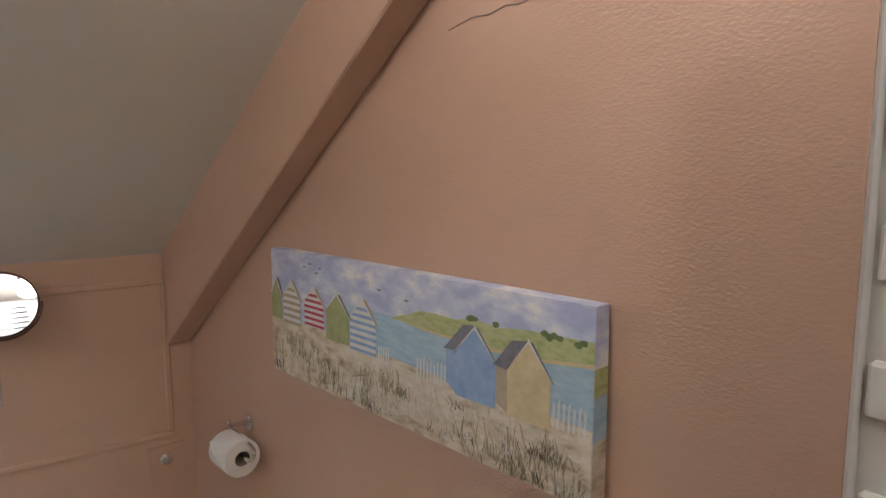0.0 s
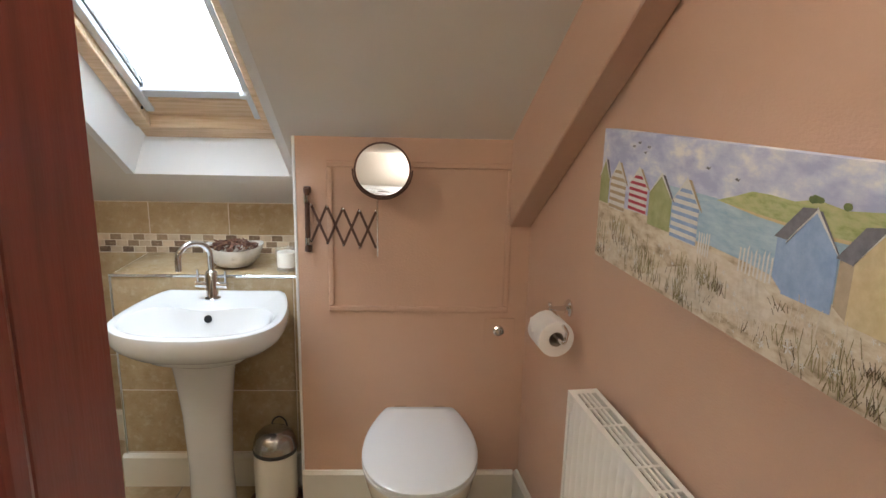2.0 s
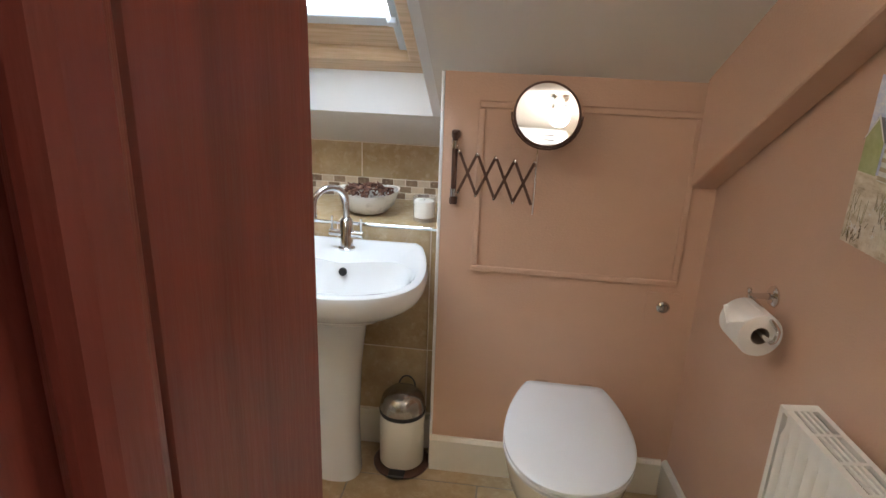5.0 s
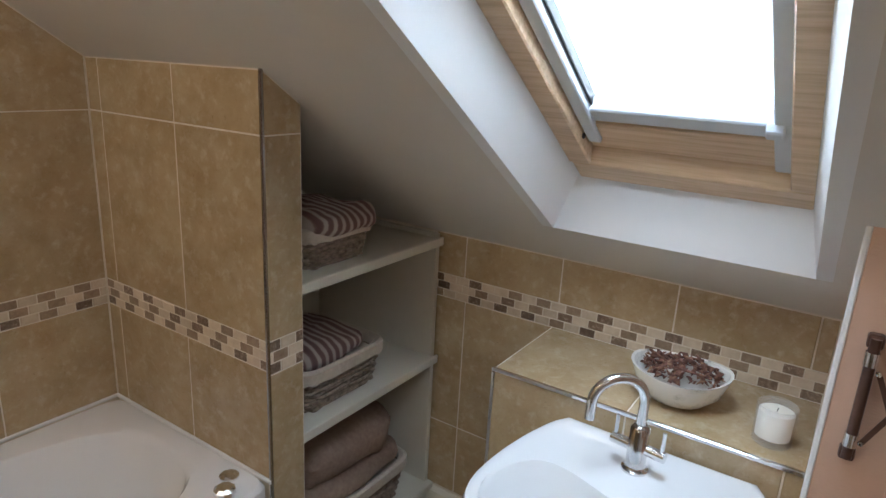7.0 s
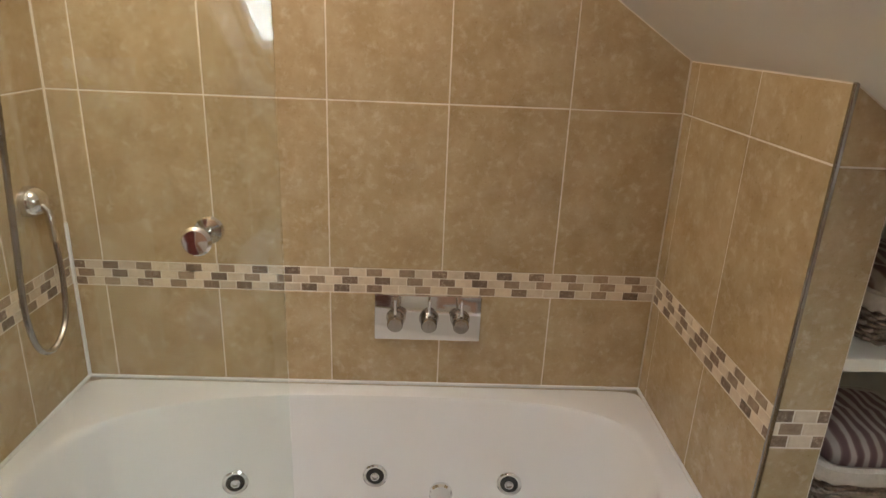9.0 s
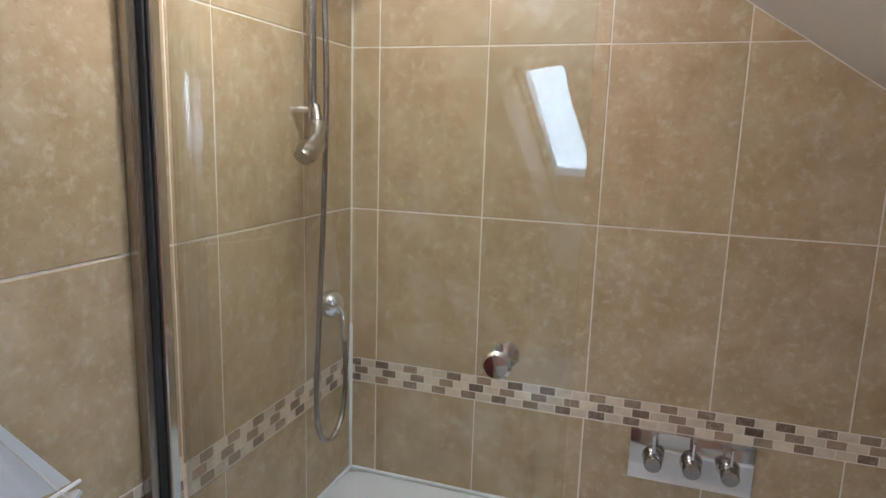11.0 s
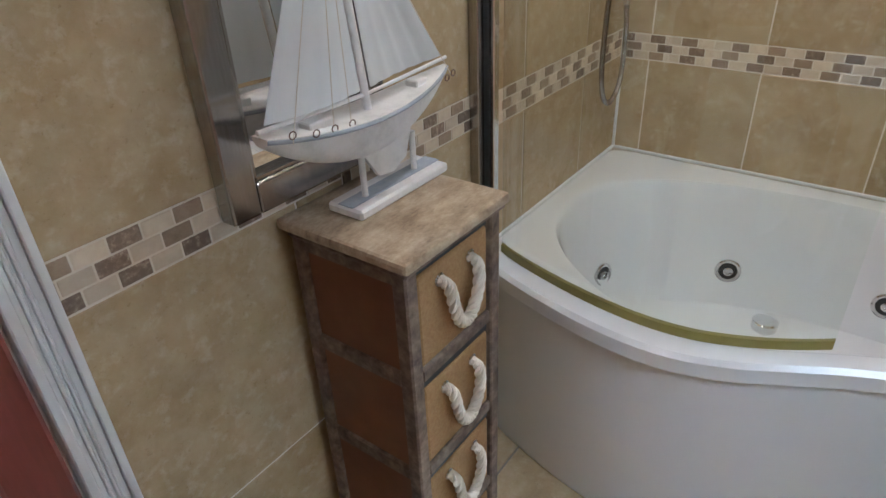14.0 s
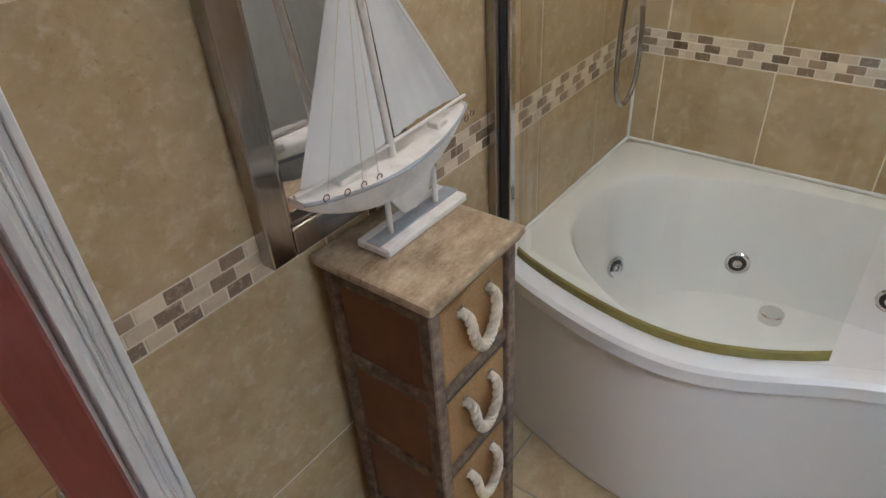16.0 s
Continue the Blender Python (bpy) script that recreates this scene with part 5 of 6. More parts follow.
def pillow(name, lo, hi, mat, label, category, sq=0.45, waves=0.006, seed=0, group=""):
    """A soft folded cloth block, as one mesh."""
    rr = random.Random(seed)
    c = [(p + q) / 2 for p, q in zip(lo, hi)]
    s = [(q - p) / 2 for p, q in zip(lo, hi)]
    rings = []
    for j in range(15):
        a = -1.5708 + 3.14159 * j / 14
        cz, sz = math.cos(a), math.sin(a)
        rg = []
        for i in range(40):
            b = 6.28318 * i / 40
            x = c[0] + s[0] * abs(cz) ** sq * math.copysign(abs(math.cos(b)) ** sq, math.cos(b))
            y = c[1] + s[1] * abs(cz) ** sq * math.copysign(abs(math.sin(b)) ** sq, math.sin(b))
            z = c[2] + s[2] * math.copysign(abs(sz) ** 0.8, sz)
            v = Vector((x, y, z))
            v += Vector((0, 0, 1)) * noise.noise(v * 14 + Vector((seed, 0, 0))) * waves * 1.6 + (v - Vector(c)).normalized() * noise.noise(v * 30) * waves * 0.6
            rg.append(v)
        rings.append(rg)
    b = BM(); loft(b, rings)
    return solid(name, b, mat, label, category, "", True, group)


build_basket(0.475, 1.985, 1.050, 0.30, 0.25, 0.105, "small wicker basket with linen liner on the top shelf", 1)
pillow("striped_towel", (0.33, 1.862, 1.13), (0.655, 2.125, 1.20), M_STRIPE, "brown and cream striped towel draped over the basket", "towel", 0.4, 0.012, 1)
build_basket(0.465, 2.01, 0.640, 0.33, 0.33, 0.125, "wicker basket with linen liner on the middle shelf", 2)
pillow("striped_towel", (0.335, 1.875, 0.73), (0.60, 2.145, 0.81), M_STRIPE, "brown and cream striped towel folded in the basket", "towel", 0.5, 0.012, 2)
build_basket(0.465, 2.075, 0.152, 0.36, 0.47, 0.145, "large wicker basket with linen liner on the bottom shelf", 3)
pillow("folded_towel", (0.30, 1.86, 0.285), (0.64, 2.30, 0.375), M_TOWEL, "folded brown towel lying on the basket", "towel", 0.42, 0.014, 3, "brown towels")
pillow("folded_towel", (0.30, 1.87, 0.360), (0.635, 2.27, 0.50), M_TOWEL, "thick rolled brown towel on top of the pile", "towel", 0.5, 0.018, 4, "brown towels")

# bath mat
b = BM()
box(b, (0.72, 0.98, 0.0), (1.215, 1.83, 0.014), 0.006, 3)
solid("bath_mat", b, M_MAT, "sage green cotton bath mat on the tiles", "bath mat", "", True)


# ---- bath ----
FRONT = spline([(0.830, 0.0, 0), (0.880, 0.11, 0), (0.928, 0.28, 0), (0.949, 0.42, 0), (0.943, 0.534, 0), (0.910, 0.632, 0), (0.864, 0.721, 0), (0.817, 0.808, 0), (0.768, 0.92, 0), (0.722, 1.04, 0), (0.700, 1.20, 0), (0.680, 1.42, 0), (0.678, 1.68, 0)], 8)


def front(y):
    """How far the bath's edge reaches into the room."""
    for p, q in zip(FRONT, FRONT[1:]):
        if p.y <= y <= q.y:
            return p.x + (q.x - p.x) * (y - p.y) / max(q.y - p.y, 1e-6)
    return FRONT[0].x if y < 0 else FRONT[-1].x


RIM = 0.566


def build_bath():
    t = thing("whirlpool_bath", (0.4, 0.84, 0), "white acrylic curved shower bath with whirlpool jets", "bath")
    N = 200

    def ring(z, mx, my, e, dx0=0.0):
        """Outline inset by mx from the sides and my from the ends; e rounds the corners."""
        pts = []
        y0, y1, pw_ = 0.003 + my, PY - 0.003 - my, 2 / e
        for i in range(N):
            a = 6.28318 * (i + 0.5) / N
            c, s = math.cos(a), math.sin(a)
            q = 2 / min(0.95, e + 0.17) if c < 0 and e > 0.5 else pw_
            k = (abs(c) ** q + abs(s) ** q) ** (-1 / q)
            y = (y0 + y1) / 2 + (y1 - y0) / 2 * c * k
            l, r = 0.003 + mx + dx0, front(min(max(y, 0), PY)) - mx
            pts.append(Vector(((l + r) / 2 + (r - l) / 2 * s * k, y, z)))
        return pts
    b = BM()
    loft(b, [ring(RIM - 0.045, 0.012, 0.0, 0.06), ring(RIM - 0.043, 0.0, 0.0, 0.06), ring(RIM - 0.010, 0.0, 0.0, 0.06), ring(RIM, 0.010, 0.004, 0.07), ring(RIM + 0.001, 0.052, 0.05, 0.55),
             ring(RIM - 0.004, 0.062, 0.062, 0.60), ring(RIM - 0.02, 0.068, 0.072, 0.62), ring(RIM - 0.16, 0.080, 0.10, 0.66), ring(RIM - 0.30, 0.098, 0.15, 0.70), ring(RIM - 0.365, 0.125, 0.20, 0.72), ring(RIM - 0.385, 0.18, 0.27, 0.7), ring(RIM - 0.39, 0.28, 0.45, 0.8)], False, True)
    part("tub", b, M_ACRYLIC, t, "", True)
    b = BM()
    ys = [0.004 + (PY - 0.01) * i / 90 for i in range(91)]
    rows = [[Vector((front(y) - o, y, z)) for y in ys] for z, o in ((0.004, 0.030), (0.02, 0.028), (RIM - 0.09, 0.020), (RIM - 0.05, 0.014), (RIM - 0.044, 0.006))]
    loft(b, rows, False, False, False)
    loft(b, [[p - Vector((0.006, 0, 0)) for p in r] for r in rows], False, False, False)
    part("front_panel", b, M_ACRYLIC, t, "curved glossy white side panel", True)

    def jet(c, ax, r=0.038):
        j = None
        bb = BM(); lathe(bb, [(r, 0.0), (r, 0.004), (r * 0.88, 0.007), (r * 0.72, 0.005), (r * 0.68, 0.001)], c, ax, 26)
        j = part("jet", bb, M_CHROME, t, "chrome whirlpool jet", True)
        # the recess is shallow; its shade is put in as near-black colour
        bb = BM(); lathe(bb, [(r * 0.68, 0.0015), (r * 0.4, 0.0025), (r * 0.35, 0.0025)], c, ax, 20)
        part("jet_recess_shade", bb, M_HOLE, j)
        bb = BM(); lathe(bb, [(r * 0.40, 0.002), (r * 0.36, 0.010), (r * 0.24, 0.012), (r * 0.2, 0.006)], c, ax, 18)
        part("jet_nozzle", bb, M_CHROME, j, "", True)
    axw = (Vector((0, 1, 0)), Vector((-0.1, 0, 1)).normalized(), Vector((1, 0, 0.1)).normalized())
    wall = ring(0.302, 0.0934, 0.137, 0.69)
    mid = Vector((0.42, 0.84, 0.302))
    for x, y in ((0.10, 0.448), (0.10, 0.868), (0.10, 1.28), (0.36, 0.13)):
        i = min(range(N), key=lambda k: (wall[k] - Vector((x, y, 0.302))).length)
        along = (wall[(i + 1) % N] - wall[i - 1]).normalized()
        inward = Vector((-along.y, along.x, 0.0))
        if inward.dot(mid - wall[i]) < 0:
            inward = -inward
        face = (inward + Vector((0, 0, 0.12))).normalized()
        jet(wall[i] + face * 0.001, (along, face.cross(along), face))
    b = BM(); lathe(b, [(0.036, 0), (0.036, 0.010), (0.030, 0.016), (0.008, 0.017)], (0.112, 1.075, 0.255), axw, 26)
    part("overflow", b, M_CHROME, t, "chrome overflow cover", True)
    b = BM(); lathe(b, [(0.036, 0), (0.036, 0.030), (0.031, 0.034), (0.01, 0.034)], (0.20, 0.60, RIM - 0.392), "Z", 26)
    part("waste", b, M_CHROME, t, "chrome pop-up waste", True)
    b = BM(); lathe(b, [(0.024, 0), (0.024, 0.006), (0.018, 0.010), (0.004, 0.011)], (0.578, 1.632, RIM), "Z", 24)
    part("air_button", b, M_CHROME, t, "chrome air button", True)
    b = BM(); lathe(b, [(0.022, 0), (0.022, 0.012)] + [(0.026, 0.014), (0.026, 0.026), (0.018, 0.032), (0.004, 0.033)], (0.635, 1.575, RIM), "Z", 9)
    part("air_control", b, M_CHROME, t, "chrome lobed air control")


build_bath()


# ---- glass bath screen ----
def arc(y):
    """The screen follows the bath's edge and bends further in towards its free end."""
    return front(y) - 0.030 - 1.0 * max(0.0, y - 0.68) ** 2


def build_screen():
    t = thing("bath_screen", (0.82, 0.4, RIM), "curved clear glass bath screen on a chrome wall rail", "shower screen")
    ys = [0.045 + 0.73 * i / 28 for i in range(29)]
    z0, z1 = RIM + 0.018, 2.02
    b = BM()
    rows = [[Vector((arc(y) - 0.035, y, z)) for y in ys] for z in (z0, z1)]
    rb = [[p - Vector((0.005, 0, 0)) for p in r] for r in rows]
    ring = [rows[0] + rb[0][::-1], rows[1] + rb[1][::-1]]
    loft(b, ring)
    g = part("glass_panel", b, M_GLASS, t, "", True)
    g.visible_shadow = False
    b = BM(); loft(b, [[Vector((arc(y) - 0.030, y, RIM + 0.001)) for y in ys] + [Vector((arc(y) - 0.045, y, RIM + 0.001)) for y in ys[::-1]], [Vector((arc(y) - 0.031, y, z0 + 0.003)) for y in ys] + [Vector((arc(y) - 0.044, y, z0 + 0.003)) for y in ys[::-1]]])
    part("seal", b, M_SEAL, t, "olive rubber seal strip")
    for x0, x1, d, m in ((0.752, 0.762, 0.030, M_STEEL), (0.764, 0.770, 0.040, M_CHROME), (0.771, 0.792, 0.046, M_CHROME), (0.793, 0.798, 0.036, M_RUBBER), (0.799, 0.822, 0.026, M_STEEL)):
        b = BM(); box(b, (x0 + 0.035, 0.001, RIM + 0.002), (x1 + 0.035, d, 2.03), 0.002)
        part("wall_rail", b, m, t)
    ky = 0.675
    kx = arc(ky) - 0.035
    for s in (-1, 1):
        b = BM(); lathe(b, [(0.009, 0), (0.008, 0.014), (0.020, 0.018), (0.022, 0.026), (0.018, 0.032), (0.004, 0.034)], (kx + (0 if s > 0 else -0.005), ky, 1.305), (Vector((0, 1, 0)), Vector((0, 0, 1)), Vector((s, 0, 0))), 24)
        part("knob", b, M_CHROME, t, "round chrome pull knob", True)


build_screen()


# ---- shower ----
def build_shower():
    t = thing("hand_shower", (0.36, 0.0, 1.6), "chrome hand shower on a riser rail with a flexible hose", "shower")
    b = BM(); tube(b, [(0.362, 0.055, 1.66), (0.358, 0.055, 2.25)], 0.011, 14)
    part("riser_rail", b, M_STEEL, t, "", True)
    b = BM(); tube(b, [(0.358, 0.0, 2.22), (0.358, 0.055, 2.22)], 0.012, 12)
    part("wall_fixing", b, M_CHROME, t, "", True)
    b = BM(); tube(b, [(0.362, 0.0, 1.69), (0.362, 0.055, 1.69)], 0.009, 12)
    part("wall_fixing", b, M_CHROME, t, "", True)
    b = BM(); tube(b, spline([(0.358, 0.06, 1.70), (0.37, 0.075, 1.655), (0.41, 0.09, 1.61), (0.47, 0.10, 1.585), (0.485, 0.10, 1.575)], 6), [0.012] * 6 + [0.019] * 6 + [0.027] * 6 + [0.022] * 6 + [0.010], 14)
    part("slider_handle", b, M_STEEL, t, "", True)
    b = BM(); tube(b, [(0.345, 0.075, 1.96), (0.338, 0.10, 2.06), (0.335, 0.13, 2.13)], [0.012, 0.013, 0.016], 14)
    part("handset_handle", b, M_CHROME, t, "", True)
    b = BM(); lathe(b, [(0.02, 0), (0.048, 0.018), (0.05, 0.026), (0.044, 0.03)], (0.335, 0.13, 2.13), (Vector((1, 0, 0)), Vector((0, 0.5, 0.87)), Vector((0, 0.87, -0.5))), 28)
    part("handset_head", b, M_CHROME, t, "", True)
    pts = spline([(0.345, 0.08, 1.97), (0.345, 0.085, 1.75), (0.36, 0.085, 1.45), (0.385, 0.085, 1.15), (0.405, 0.088, 0.95), (0.385, 0.09, 0.845), (0.32, 0.088, 0.812), (0.25, 0.082, 0.86), (0.212, 0.07, 0.97), (0.202, 0.06, 1.06)], 26)
    b = BM(); tube(b, pts, [0.0068 if i % 2 else 0.0078 for i in range(len(pts))], 8)
    part("hose", b, M_STEEL, t, "ribbed metal hose", True)
    b = BM(); lathe(b, [(0.041, 0), (0.040, 0.012), (0.034, 0.028), (0.024, 0.040), (0.006, 0.045)], (0.190, 0.0, 1.15), (Vector((1, 0, 0)), Vector((0, 0, 1)), Vector((0, 1, 0))), 28)
    part("wall_outlet", b, M_CHROME, t, "", True)
    b = BM(); tube(b, [(0.194, 0.03, 1.15), (0.198, 0.052, 1.13), (0.201, 0.058, 1.09), (0.202, 0.06, 1.05)], 0.010, 12)
    part("elbow", b, M_CHROME, t, "", True)
    t.location.x -= 0.045


build_shower()


def build_valve():
    t = thing("shower_valve", (0.0, 1.018, 0.79), "chrome wall plate with three lever knobs", "shower valve")
    b = BM(); box(b, (-0.001, 0.861, 0.722), (0.010, 1.174, 0.866), 0.003, 2)
    part("plate", b, M_CHROME, t, "", True)
    for y in (0.924, 1.021, 1.113):
        b = BM(); lathe(b, [(0.029, 0), (0.029, 0.003), (0.024, 0.005), (0.024, 0.018), (0.022, 0.020), (0.024, 0.022), (0.024, 0.034), (0.022, 0.036), (0.0235, 0.038), (0.023, 0.052), (0.020, 0.057), (0.004, 0.058)], (0.010, y, 0.795), "X", 24)
        k = part("control_knob", b, M_STEEL, t, "", True)
        b = BM(); tube(b, [(0.050, y, 0.812), (0.058, y, 0.872)], 0.0042, 8)
        part("lever", b, M_CHROME, k, "", True)


build_valve()


# ---- wall mirror ----
def build_mirror():
    x0, x1, z0, z1, f, d = 1.159, 1.500, 0.962, 1.98, 0.050, 0.034
    t = thing("wall_mirror", (1.337, 0.0, z0), "tall wall mirror in a brushed metal frame", "mirror")
    for n, lo, hi in (("frame_side", (x0, z0), (x0 + f, z1)), ("frame_side", (x1 - f, z0), (x1, z1)), ("frame_bottom", (x0 + f, z0), (x1 - f, z0 + f)), ("frame_top", (x0 + f, z1 - f), (x1 - f, z1))):
        b = BM(); box(b, (lo[0], 0.001, lo[1]), (hi[0], d, hi[1]), 0.004, 2)
        part(n, b, M_STEEL, t)
    for n, lo, hi in (("bead", (x0 + f - 0.001, z0 + f), (x0 + f + 0.008, z1 - f)), ("bead", (x1 - f - 0.008, z0 + f), (x1 - f + 0.001, z1 - f)), ("bead", (x0 + f, z0 + f - 0.001), (x1 - f, z0 + f + 0.008))):
        b = BM(); box(b, (lo[0], 0.012, lo[1]), (hi[0], d - 0.006, hi[1]), 0.002)
        part(n, b, M_STEEL, t)
    b = BM(); box(b, (x0 + f - 0.002, 0.004, z0 + f - 0.002), (x1 - f + 0.002, 0.014, z1 - f + 0.002))
    part("mirror_glass", b, M_MIRROR, t)


build_mirror()


# ---- chest of drawers ----
def build_drawers():
    x0, x1, y0, y1, H = 1.146, 1.400, 0.022, 0.258, 0.930
    t = thing("chest_of_drawers", (1.273, 0.14, 0), "narrow dark wooden chest with four burlap drawers", "chest of drawers")
    p = 0.028
    for x in (x0, x1 - p):
        for y in (y0, y1 - p):
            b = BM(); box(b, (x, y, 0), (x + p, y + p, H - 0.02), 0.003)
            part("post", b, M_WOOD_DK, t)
    b = BM()
    box(b, (x0 - 0.012, y0 - 0.016, H - 0.020), (x1 + 0.012, y1 + 0.014, H), 0.007, 2)
    part("top", b, M_WOOD_TOP, t, "worn pale oak top with a moulded edge")
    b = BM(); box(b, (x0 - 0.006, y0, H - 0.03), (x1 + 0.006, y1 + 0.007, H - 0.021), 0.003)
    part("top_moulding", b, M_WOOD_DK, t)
    zs = [0.914, 0.694, 0.474, 0.254, 0.036]
    for z in zs[1:]:
        for x in (x0 + 0.002, x1 - 0.022):
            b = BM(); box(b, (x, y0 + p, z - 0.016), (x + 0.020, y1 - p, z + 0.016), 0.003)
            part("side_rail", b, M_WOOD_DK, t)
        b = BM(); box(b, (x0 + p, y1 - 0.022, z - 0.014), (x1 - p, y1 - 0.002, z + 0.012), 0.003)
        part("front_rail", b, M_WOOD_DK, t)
    for x in (x0 + 0.002, x1 - 0.022):
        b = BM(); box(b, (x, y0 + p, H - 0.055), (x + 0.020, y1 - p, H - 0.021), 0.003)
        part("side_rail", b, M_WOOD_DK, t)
    for a, c in zip(zs, zs[1:]):
        for x in (x0 + 0.008, x1 - 0.014):
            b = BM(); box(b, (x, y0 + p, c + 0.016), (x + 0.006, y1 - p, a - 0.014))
            part("side_panel", b, M_PANEL_BR, t, "reddish brown side panel, tone darkened for shade")
        b = BM(); box(b, (x0 + p + 0.003, y1 - 0.19, c + 0.013), (x1 - p - 0.003, y1 - 0.006, a - 0.034), 0.006, 2)
        dr = part("drawer", b, M_BURLAP, t, "brown burlap drawer front")
        # a near-black block fills the gap above the drawer, as its shade
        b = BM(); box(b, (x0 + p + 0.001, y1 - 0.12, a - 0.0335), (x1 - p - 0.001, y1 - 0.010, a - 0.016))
        part("drawer_gap_shade", b, M_HOLE, dr)
        xc, zt = (x0 + x1) / 2, a - 0.068
        for s in (-1, 1):
            b = BM(); lathe(b, [(0.0105, 0), (0.0115, 0.002), (0.008, 0.004), (0.007, 0.001)], (xc + s * 0.042, y1 - 0.006, zt + 0.004), (Vector((1, 0, 0)), Vector((0, 0, 1)), Vector((0, 1, 0))), 18)
            part("eyelet", b, M_CHROME, dr, "", True)
        base = spline([(xc - 0.042, y1 - 0.008, zt + 0.004), (xc - 0.040, y1 + 0.012, zt - 0.005), (xc - 0.034, y1 + 0.017, zt - 0.045), (xc - 0.018, y1 + 0.015, zt - 0.082), (xc, y1 + 0.015, zt - 0.092), (xc + 0.018, y1 + 0.015, zt - 0.082), (xc + 0.034, y1 + 0.017, zt - 0.045), (xc + 0.040, y1 + 0.012, zt - 0.005), (xc + 0.042, y1 - 0.008, zt + 0.004)], 9)
        b = BM()
        for k in range(3):
            pts = []
            for i, q in enumerate(base):
                d = (base[min(i + 1, len(base) - 1)] - base[max(i - 1, 0)]).normalized()
                n1 = Vector((0, 1, 0)); n2 = d.cross(n1).normalized()
                a2 = i * 0.55 + k * 2.0944
                pts.append(q + n1 * (0.0050 * math.cos(a2)) + n2 * (0.0050 * math.sin(a2)))
            tube(b, pts, 0.0062, 8)
        part("rope_handle", b, M_ROPE, dr, "twisted cream cotton rope handle", True)


build_drawers()


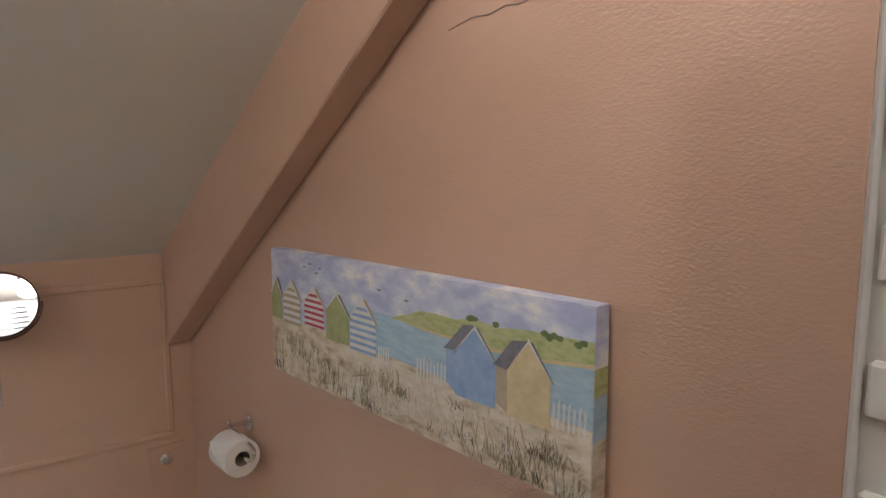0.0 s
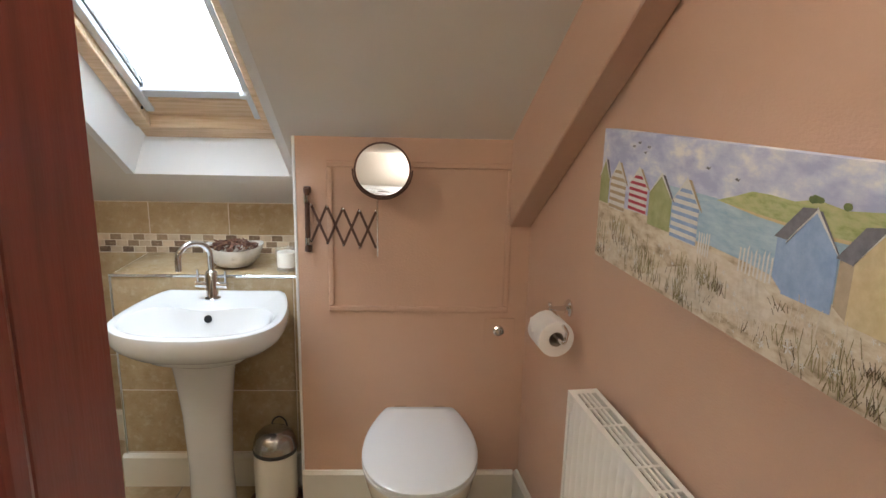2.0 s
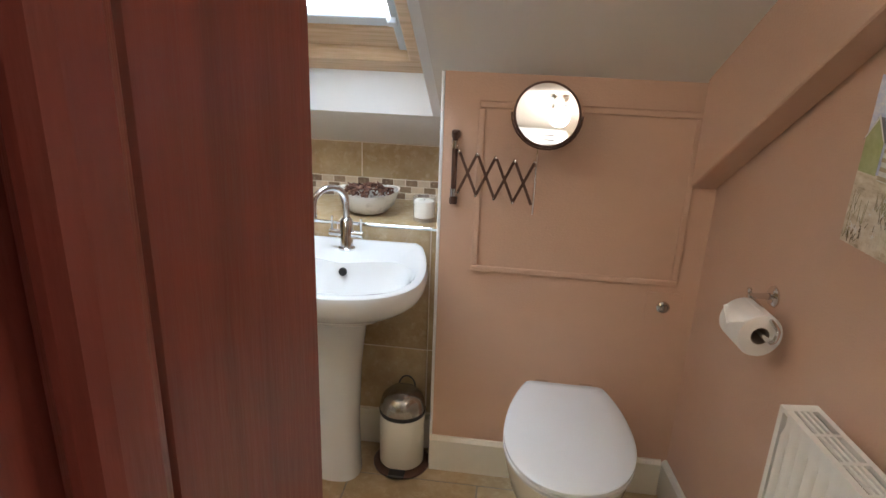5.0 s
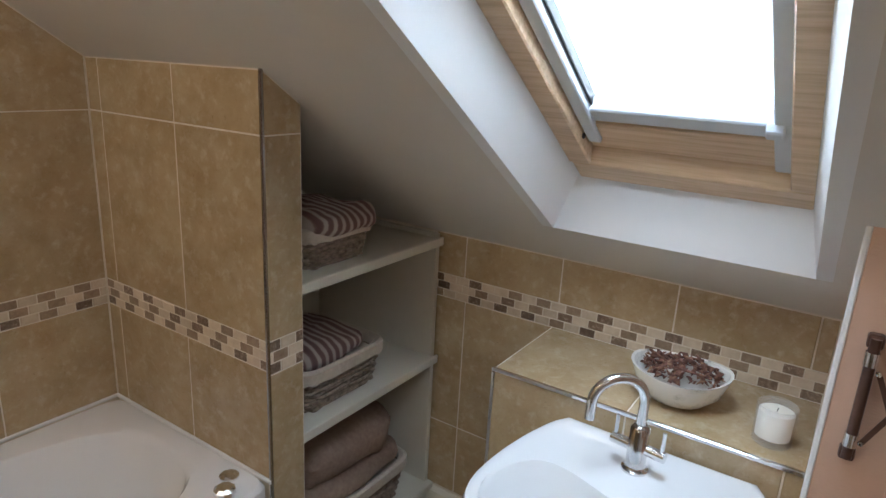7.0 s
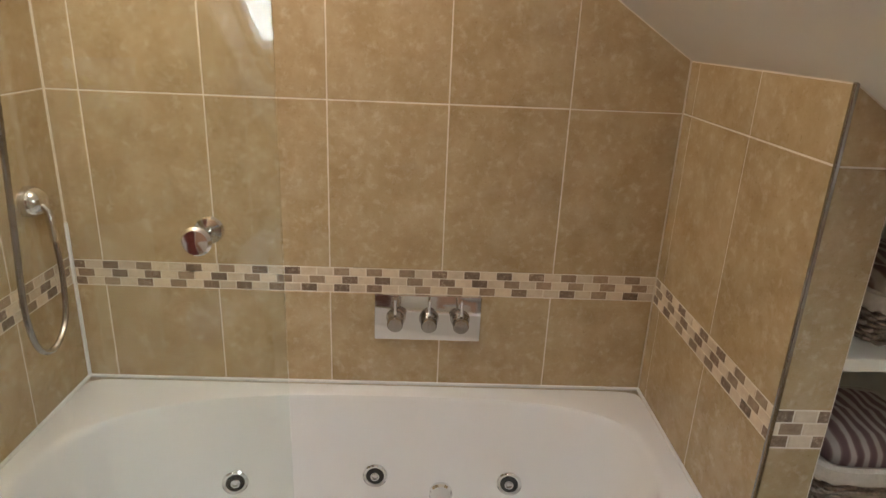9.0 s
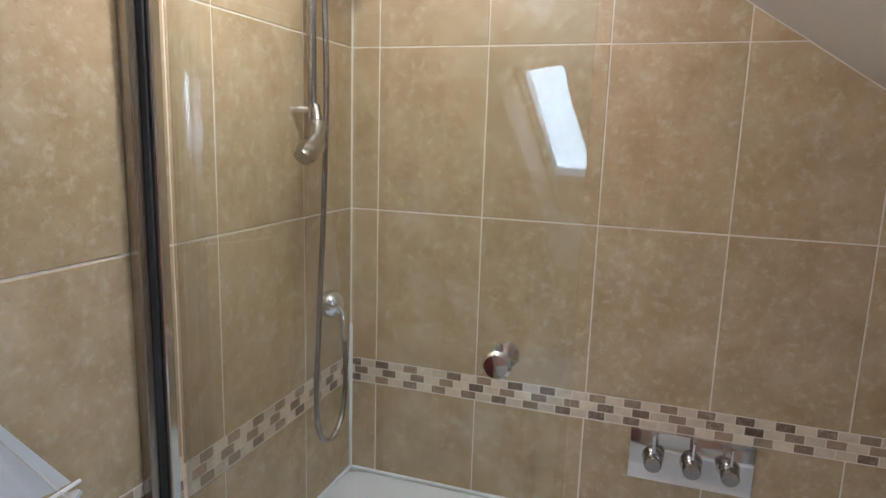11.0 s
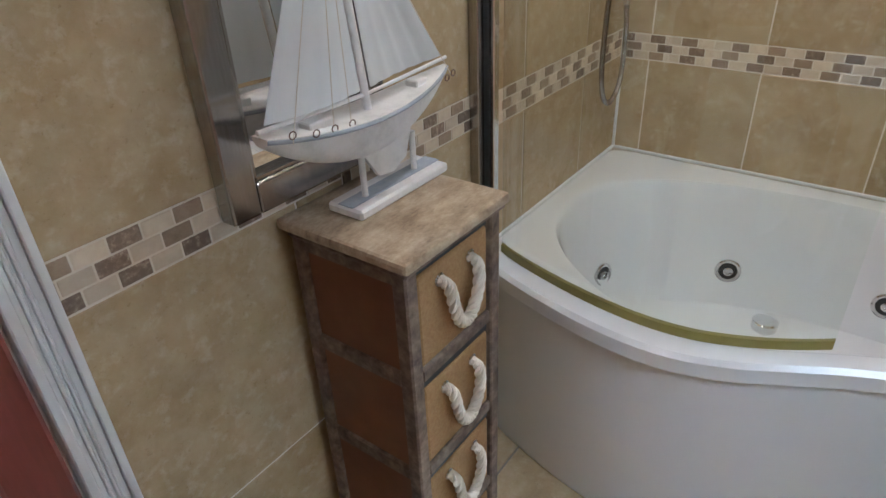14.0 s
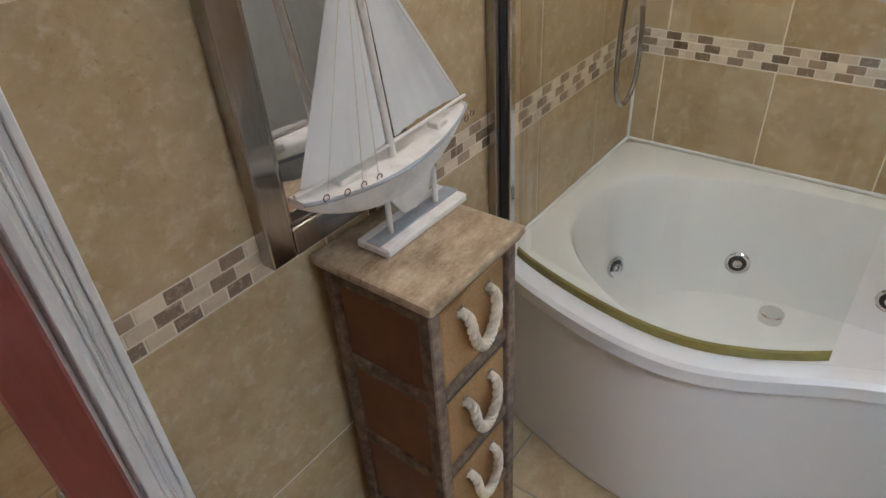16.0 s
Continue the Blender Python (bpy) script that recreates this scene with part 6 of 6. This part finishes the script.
# ---- model sailing boat ----
def build_boat():
    yb, zt = 0.115, 0.930
    t = thing("model_sailing_boat", (1.24, yb, zt), "whitewashed wooden model sailing boat with cotton sails", "model boat")
    b = BM(); box(b, (1.135, 0.062, zt), (1.335, 0.135, zt + 0.017), 0.004)
    part("stand", b, M_BOATW, t)
    b = BM(); box(b, (1.137, 0.085, zt + 0.017), (1.333, 0.115, zt + 0.0185))
    part("stand_stripe", b, M_BOATB, t)
    for x in (1.185, 1.295):
        b = BM(); tube(b, [(x, yb - 0.012, zt + 0.016), (x, yb - 0.012, zt + 0.085)], 0.005, 10)
        part("stand_peg", b, M_BOATW, t, "", True)
    xs = [1.452 - 0.355 * i / 22 for i in range(23)]
    yc = yb - 0.012

    def prof(i):
        k = i / 22
        w = 0.043 * max(0.03, math.sin(3.14159 * min(1, (k * 0.92 + 0.07))) ** 0.7)
        sheer = zt + 0.150 + 0.020 * (2 * k - 1) ** 2
        dep = 0.066 * max(0.06, math.sin(3.14159 * min(1, k * 0.94 + 0.04)) ** 0.75)
        return w, sheer, dep
    rings = []
    for i, x in enumerate(xs):
        w, s, d = prof(i)
        rings.append([Vector((x, yc + w * math.sin(a) * (1 if abs(a) > 1.2 else 1), s - d * max(0, math.cos(a)) ** 0.8 if abs(a) < 1.57 else s)) for a in [-1.5708 + 3.14159 * j / 14 for j in range(15)]])
    b = BM(); loft(b, rings, True, True, True)
    part("hull", b, M_BOATW, t, "", True)
    b = BM()
    for sgn in (-1, 1):
        tube(b, [Vector((x, yc + sgn * (prof(i)[0] + 0.0005), prof(i)[1] - 0.004)) for i, x in enumerate(xs)], 0.0032, 6)
    part("rubbing_strake", b, M_BOATB, t, "grey-blue painted strake", True)
    b = BM(); prism(b, [(1.30, yc - 0.004, zt + 0.095), (1.19, yc - 0.004, zt + 0.095), (1.205, yc - 0.004, zt + 0.050), (1.235, yc - 0.004, zt + 0.036), (1.265, yc - 0.004, zt + 0.040)], (0, 0.008, 0))
    part("keel", b, M_BOATW, t)
    for x0, x1 in ((1.345, 1.385), (1.155, 1.18)):
        b = BM(); box(b, (x0, yc - 0.013, zt + 0.146), (x1, yc + 0.013, zt + 0.166), 0.002)
        part("cabin", b, M_BOATW, t)
    mx, mz = 1.272, zt + 0.15
    top = Vector((1.312, yc, zt + 0.520))
    b = BM(); tube(b, [(mx, yc, mz - 0.004), top], 0.0062, 12)
    part("mast", b, M_BOATW, t, "", True)
    b = BM(); tube(b, [(mx, yc, mz + 0.022), (1.456, yc + 0.004, mz + 0.028)], 0.0035, 8)
    part("boom", b, M_BOATW, t, "", True)
    b = BM(); tube(b, [(mx, yc, mz + 0.022), (1.092, yc - 0.002, mz + 0.030)], 0.003, 8)
    part("jib_boom", b, M_BOATW, t, "", True)

    def sail(name, a, c, e, belly):
        """A three-cornered cloth, bellied sideways."""
        a, c, e = Vector(a), Vector(c), Vector(e)
        n = 14
        b = BM()
        for th in (0.0, 0.0012):
            rows = []
            for i in range(n + 1):
                u = i / n
                l, r = a.lerp(c, u), a.lerp(e, u)
                rows.append([b.verts.new(l.lerp(r, j / n) + Vector((0, belly * math.sin(3.14159 * j / n) * u * (1.2 - u * 0.4) + th + 0.0015 * math.sin(j * 2.2) * u, 0))) for j in range(n + 1)])
            for i in range(n):
                for j in range(n):
                    b.faces.new((rows[i][j], rows[i][j + 1], rows[i + 1][j + 1], rows[i + 1][j]))
        return part(name, b, M_SAIL, t, "", True)
    sail("mainsail", top + Vector((0.006, 0, -0.025)), (mx + 0.012, yc, mz + 0.03), (1.445, yc + 0.004, mz + 0.034), 0.014)
    sail("jib", top + Vector((-0.012, 0, -0.035)), (mx - 0.008, yc, mz + 0.03), (1.105, yc - 0.002, mz + 0.035), -0.010)
    for x, z in ((1.43, 0.172), (1.395, 0.162), (1.365, 0.158), (1.335, 0.155), (1.12, 0.166), (1.135, 0.162)):
        b = BM(); tube(b, [(x + 0.005 * math.cos(a), yc + 0.036, zt + z + 0.005 * math.sin(a)) for a in [6.28318 * i / 10 for i in range(11)]], 0.0009, 5)
        part("rigging_ring", b, M_DARKMETAL, t)
    b = BM()
    for x in (1.43, 1.365, 1.335, 1.12):
        tube(b, [(x, yc + 0.034, zt + 0.16), top + Vector((0, 0.003, -0.03))], 0.0007, 4)
    part("rigging", b, M_ROPE, t, "fine pale rigging lines")
    t.scale = (1.14, 1.0, 1.03)


build_boat()


tiles_all()
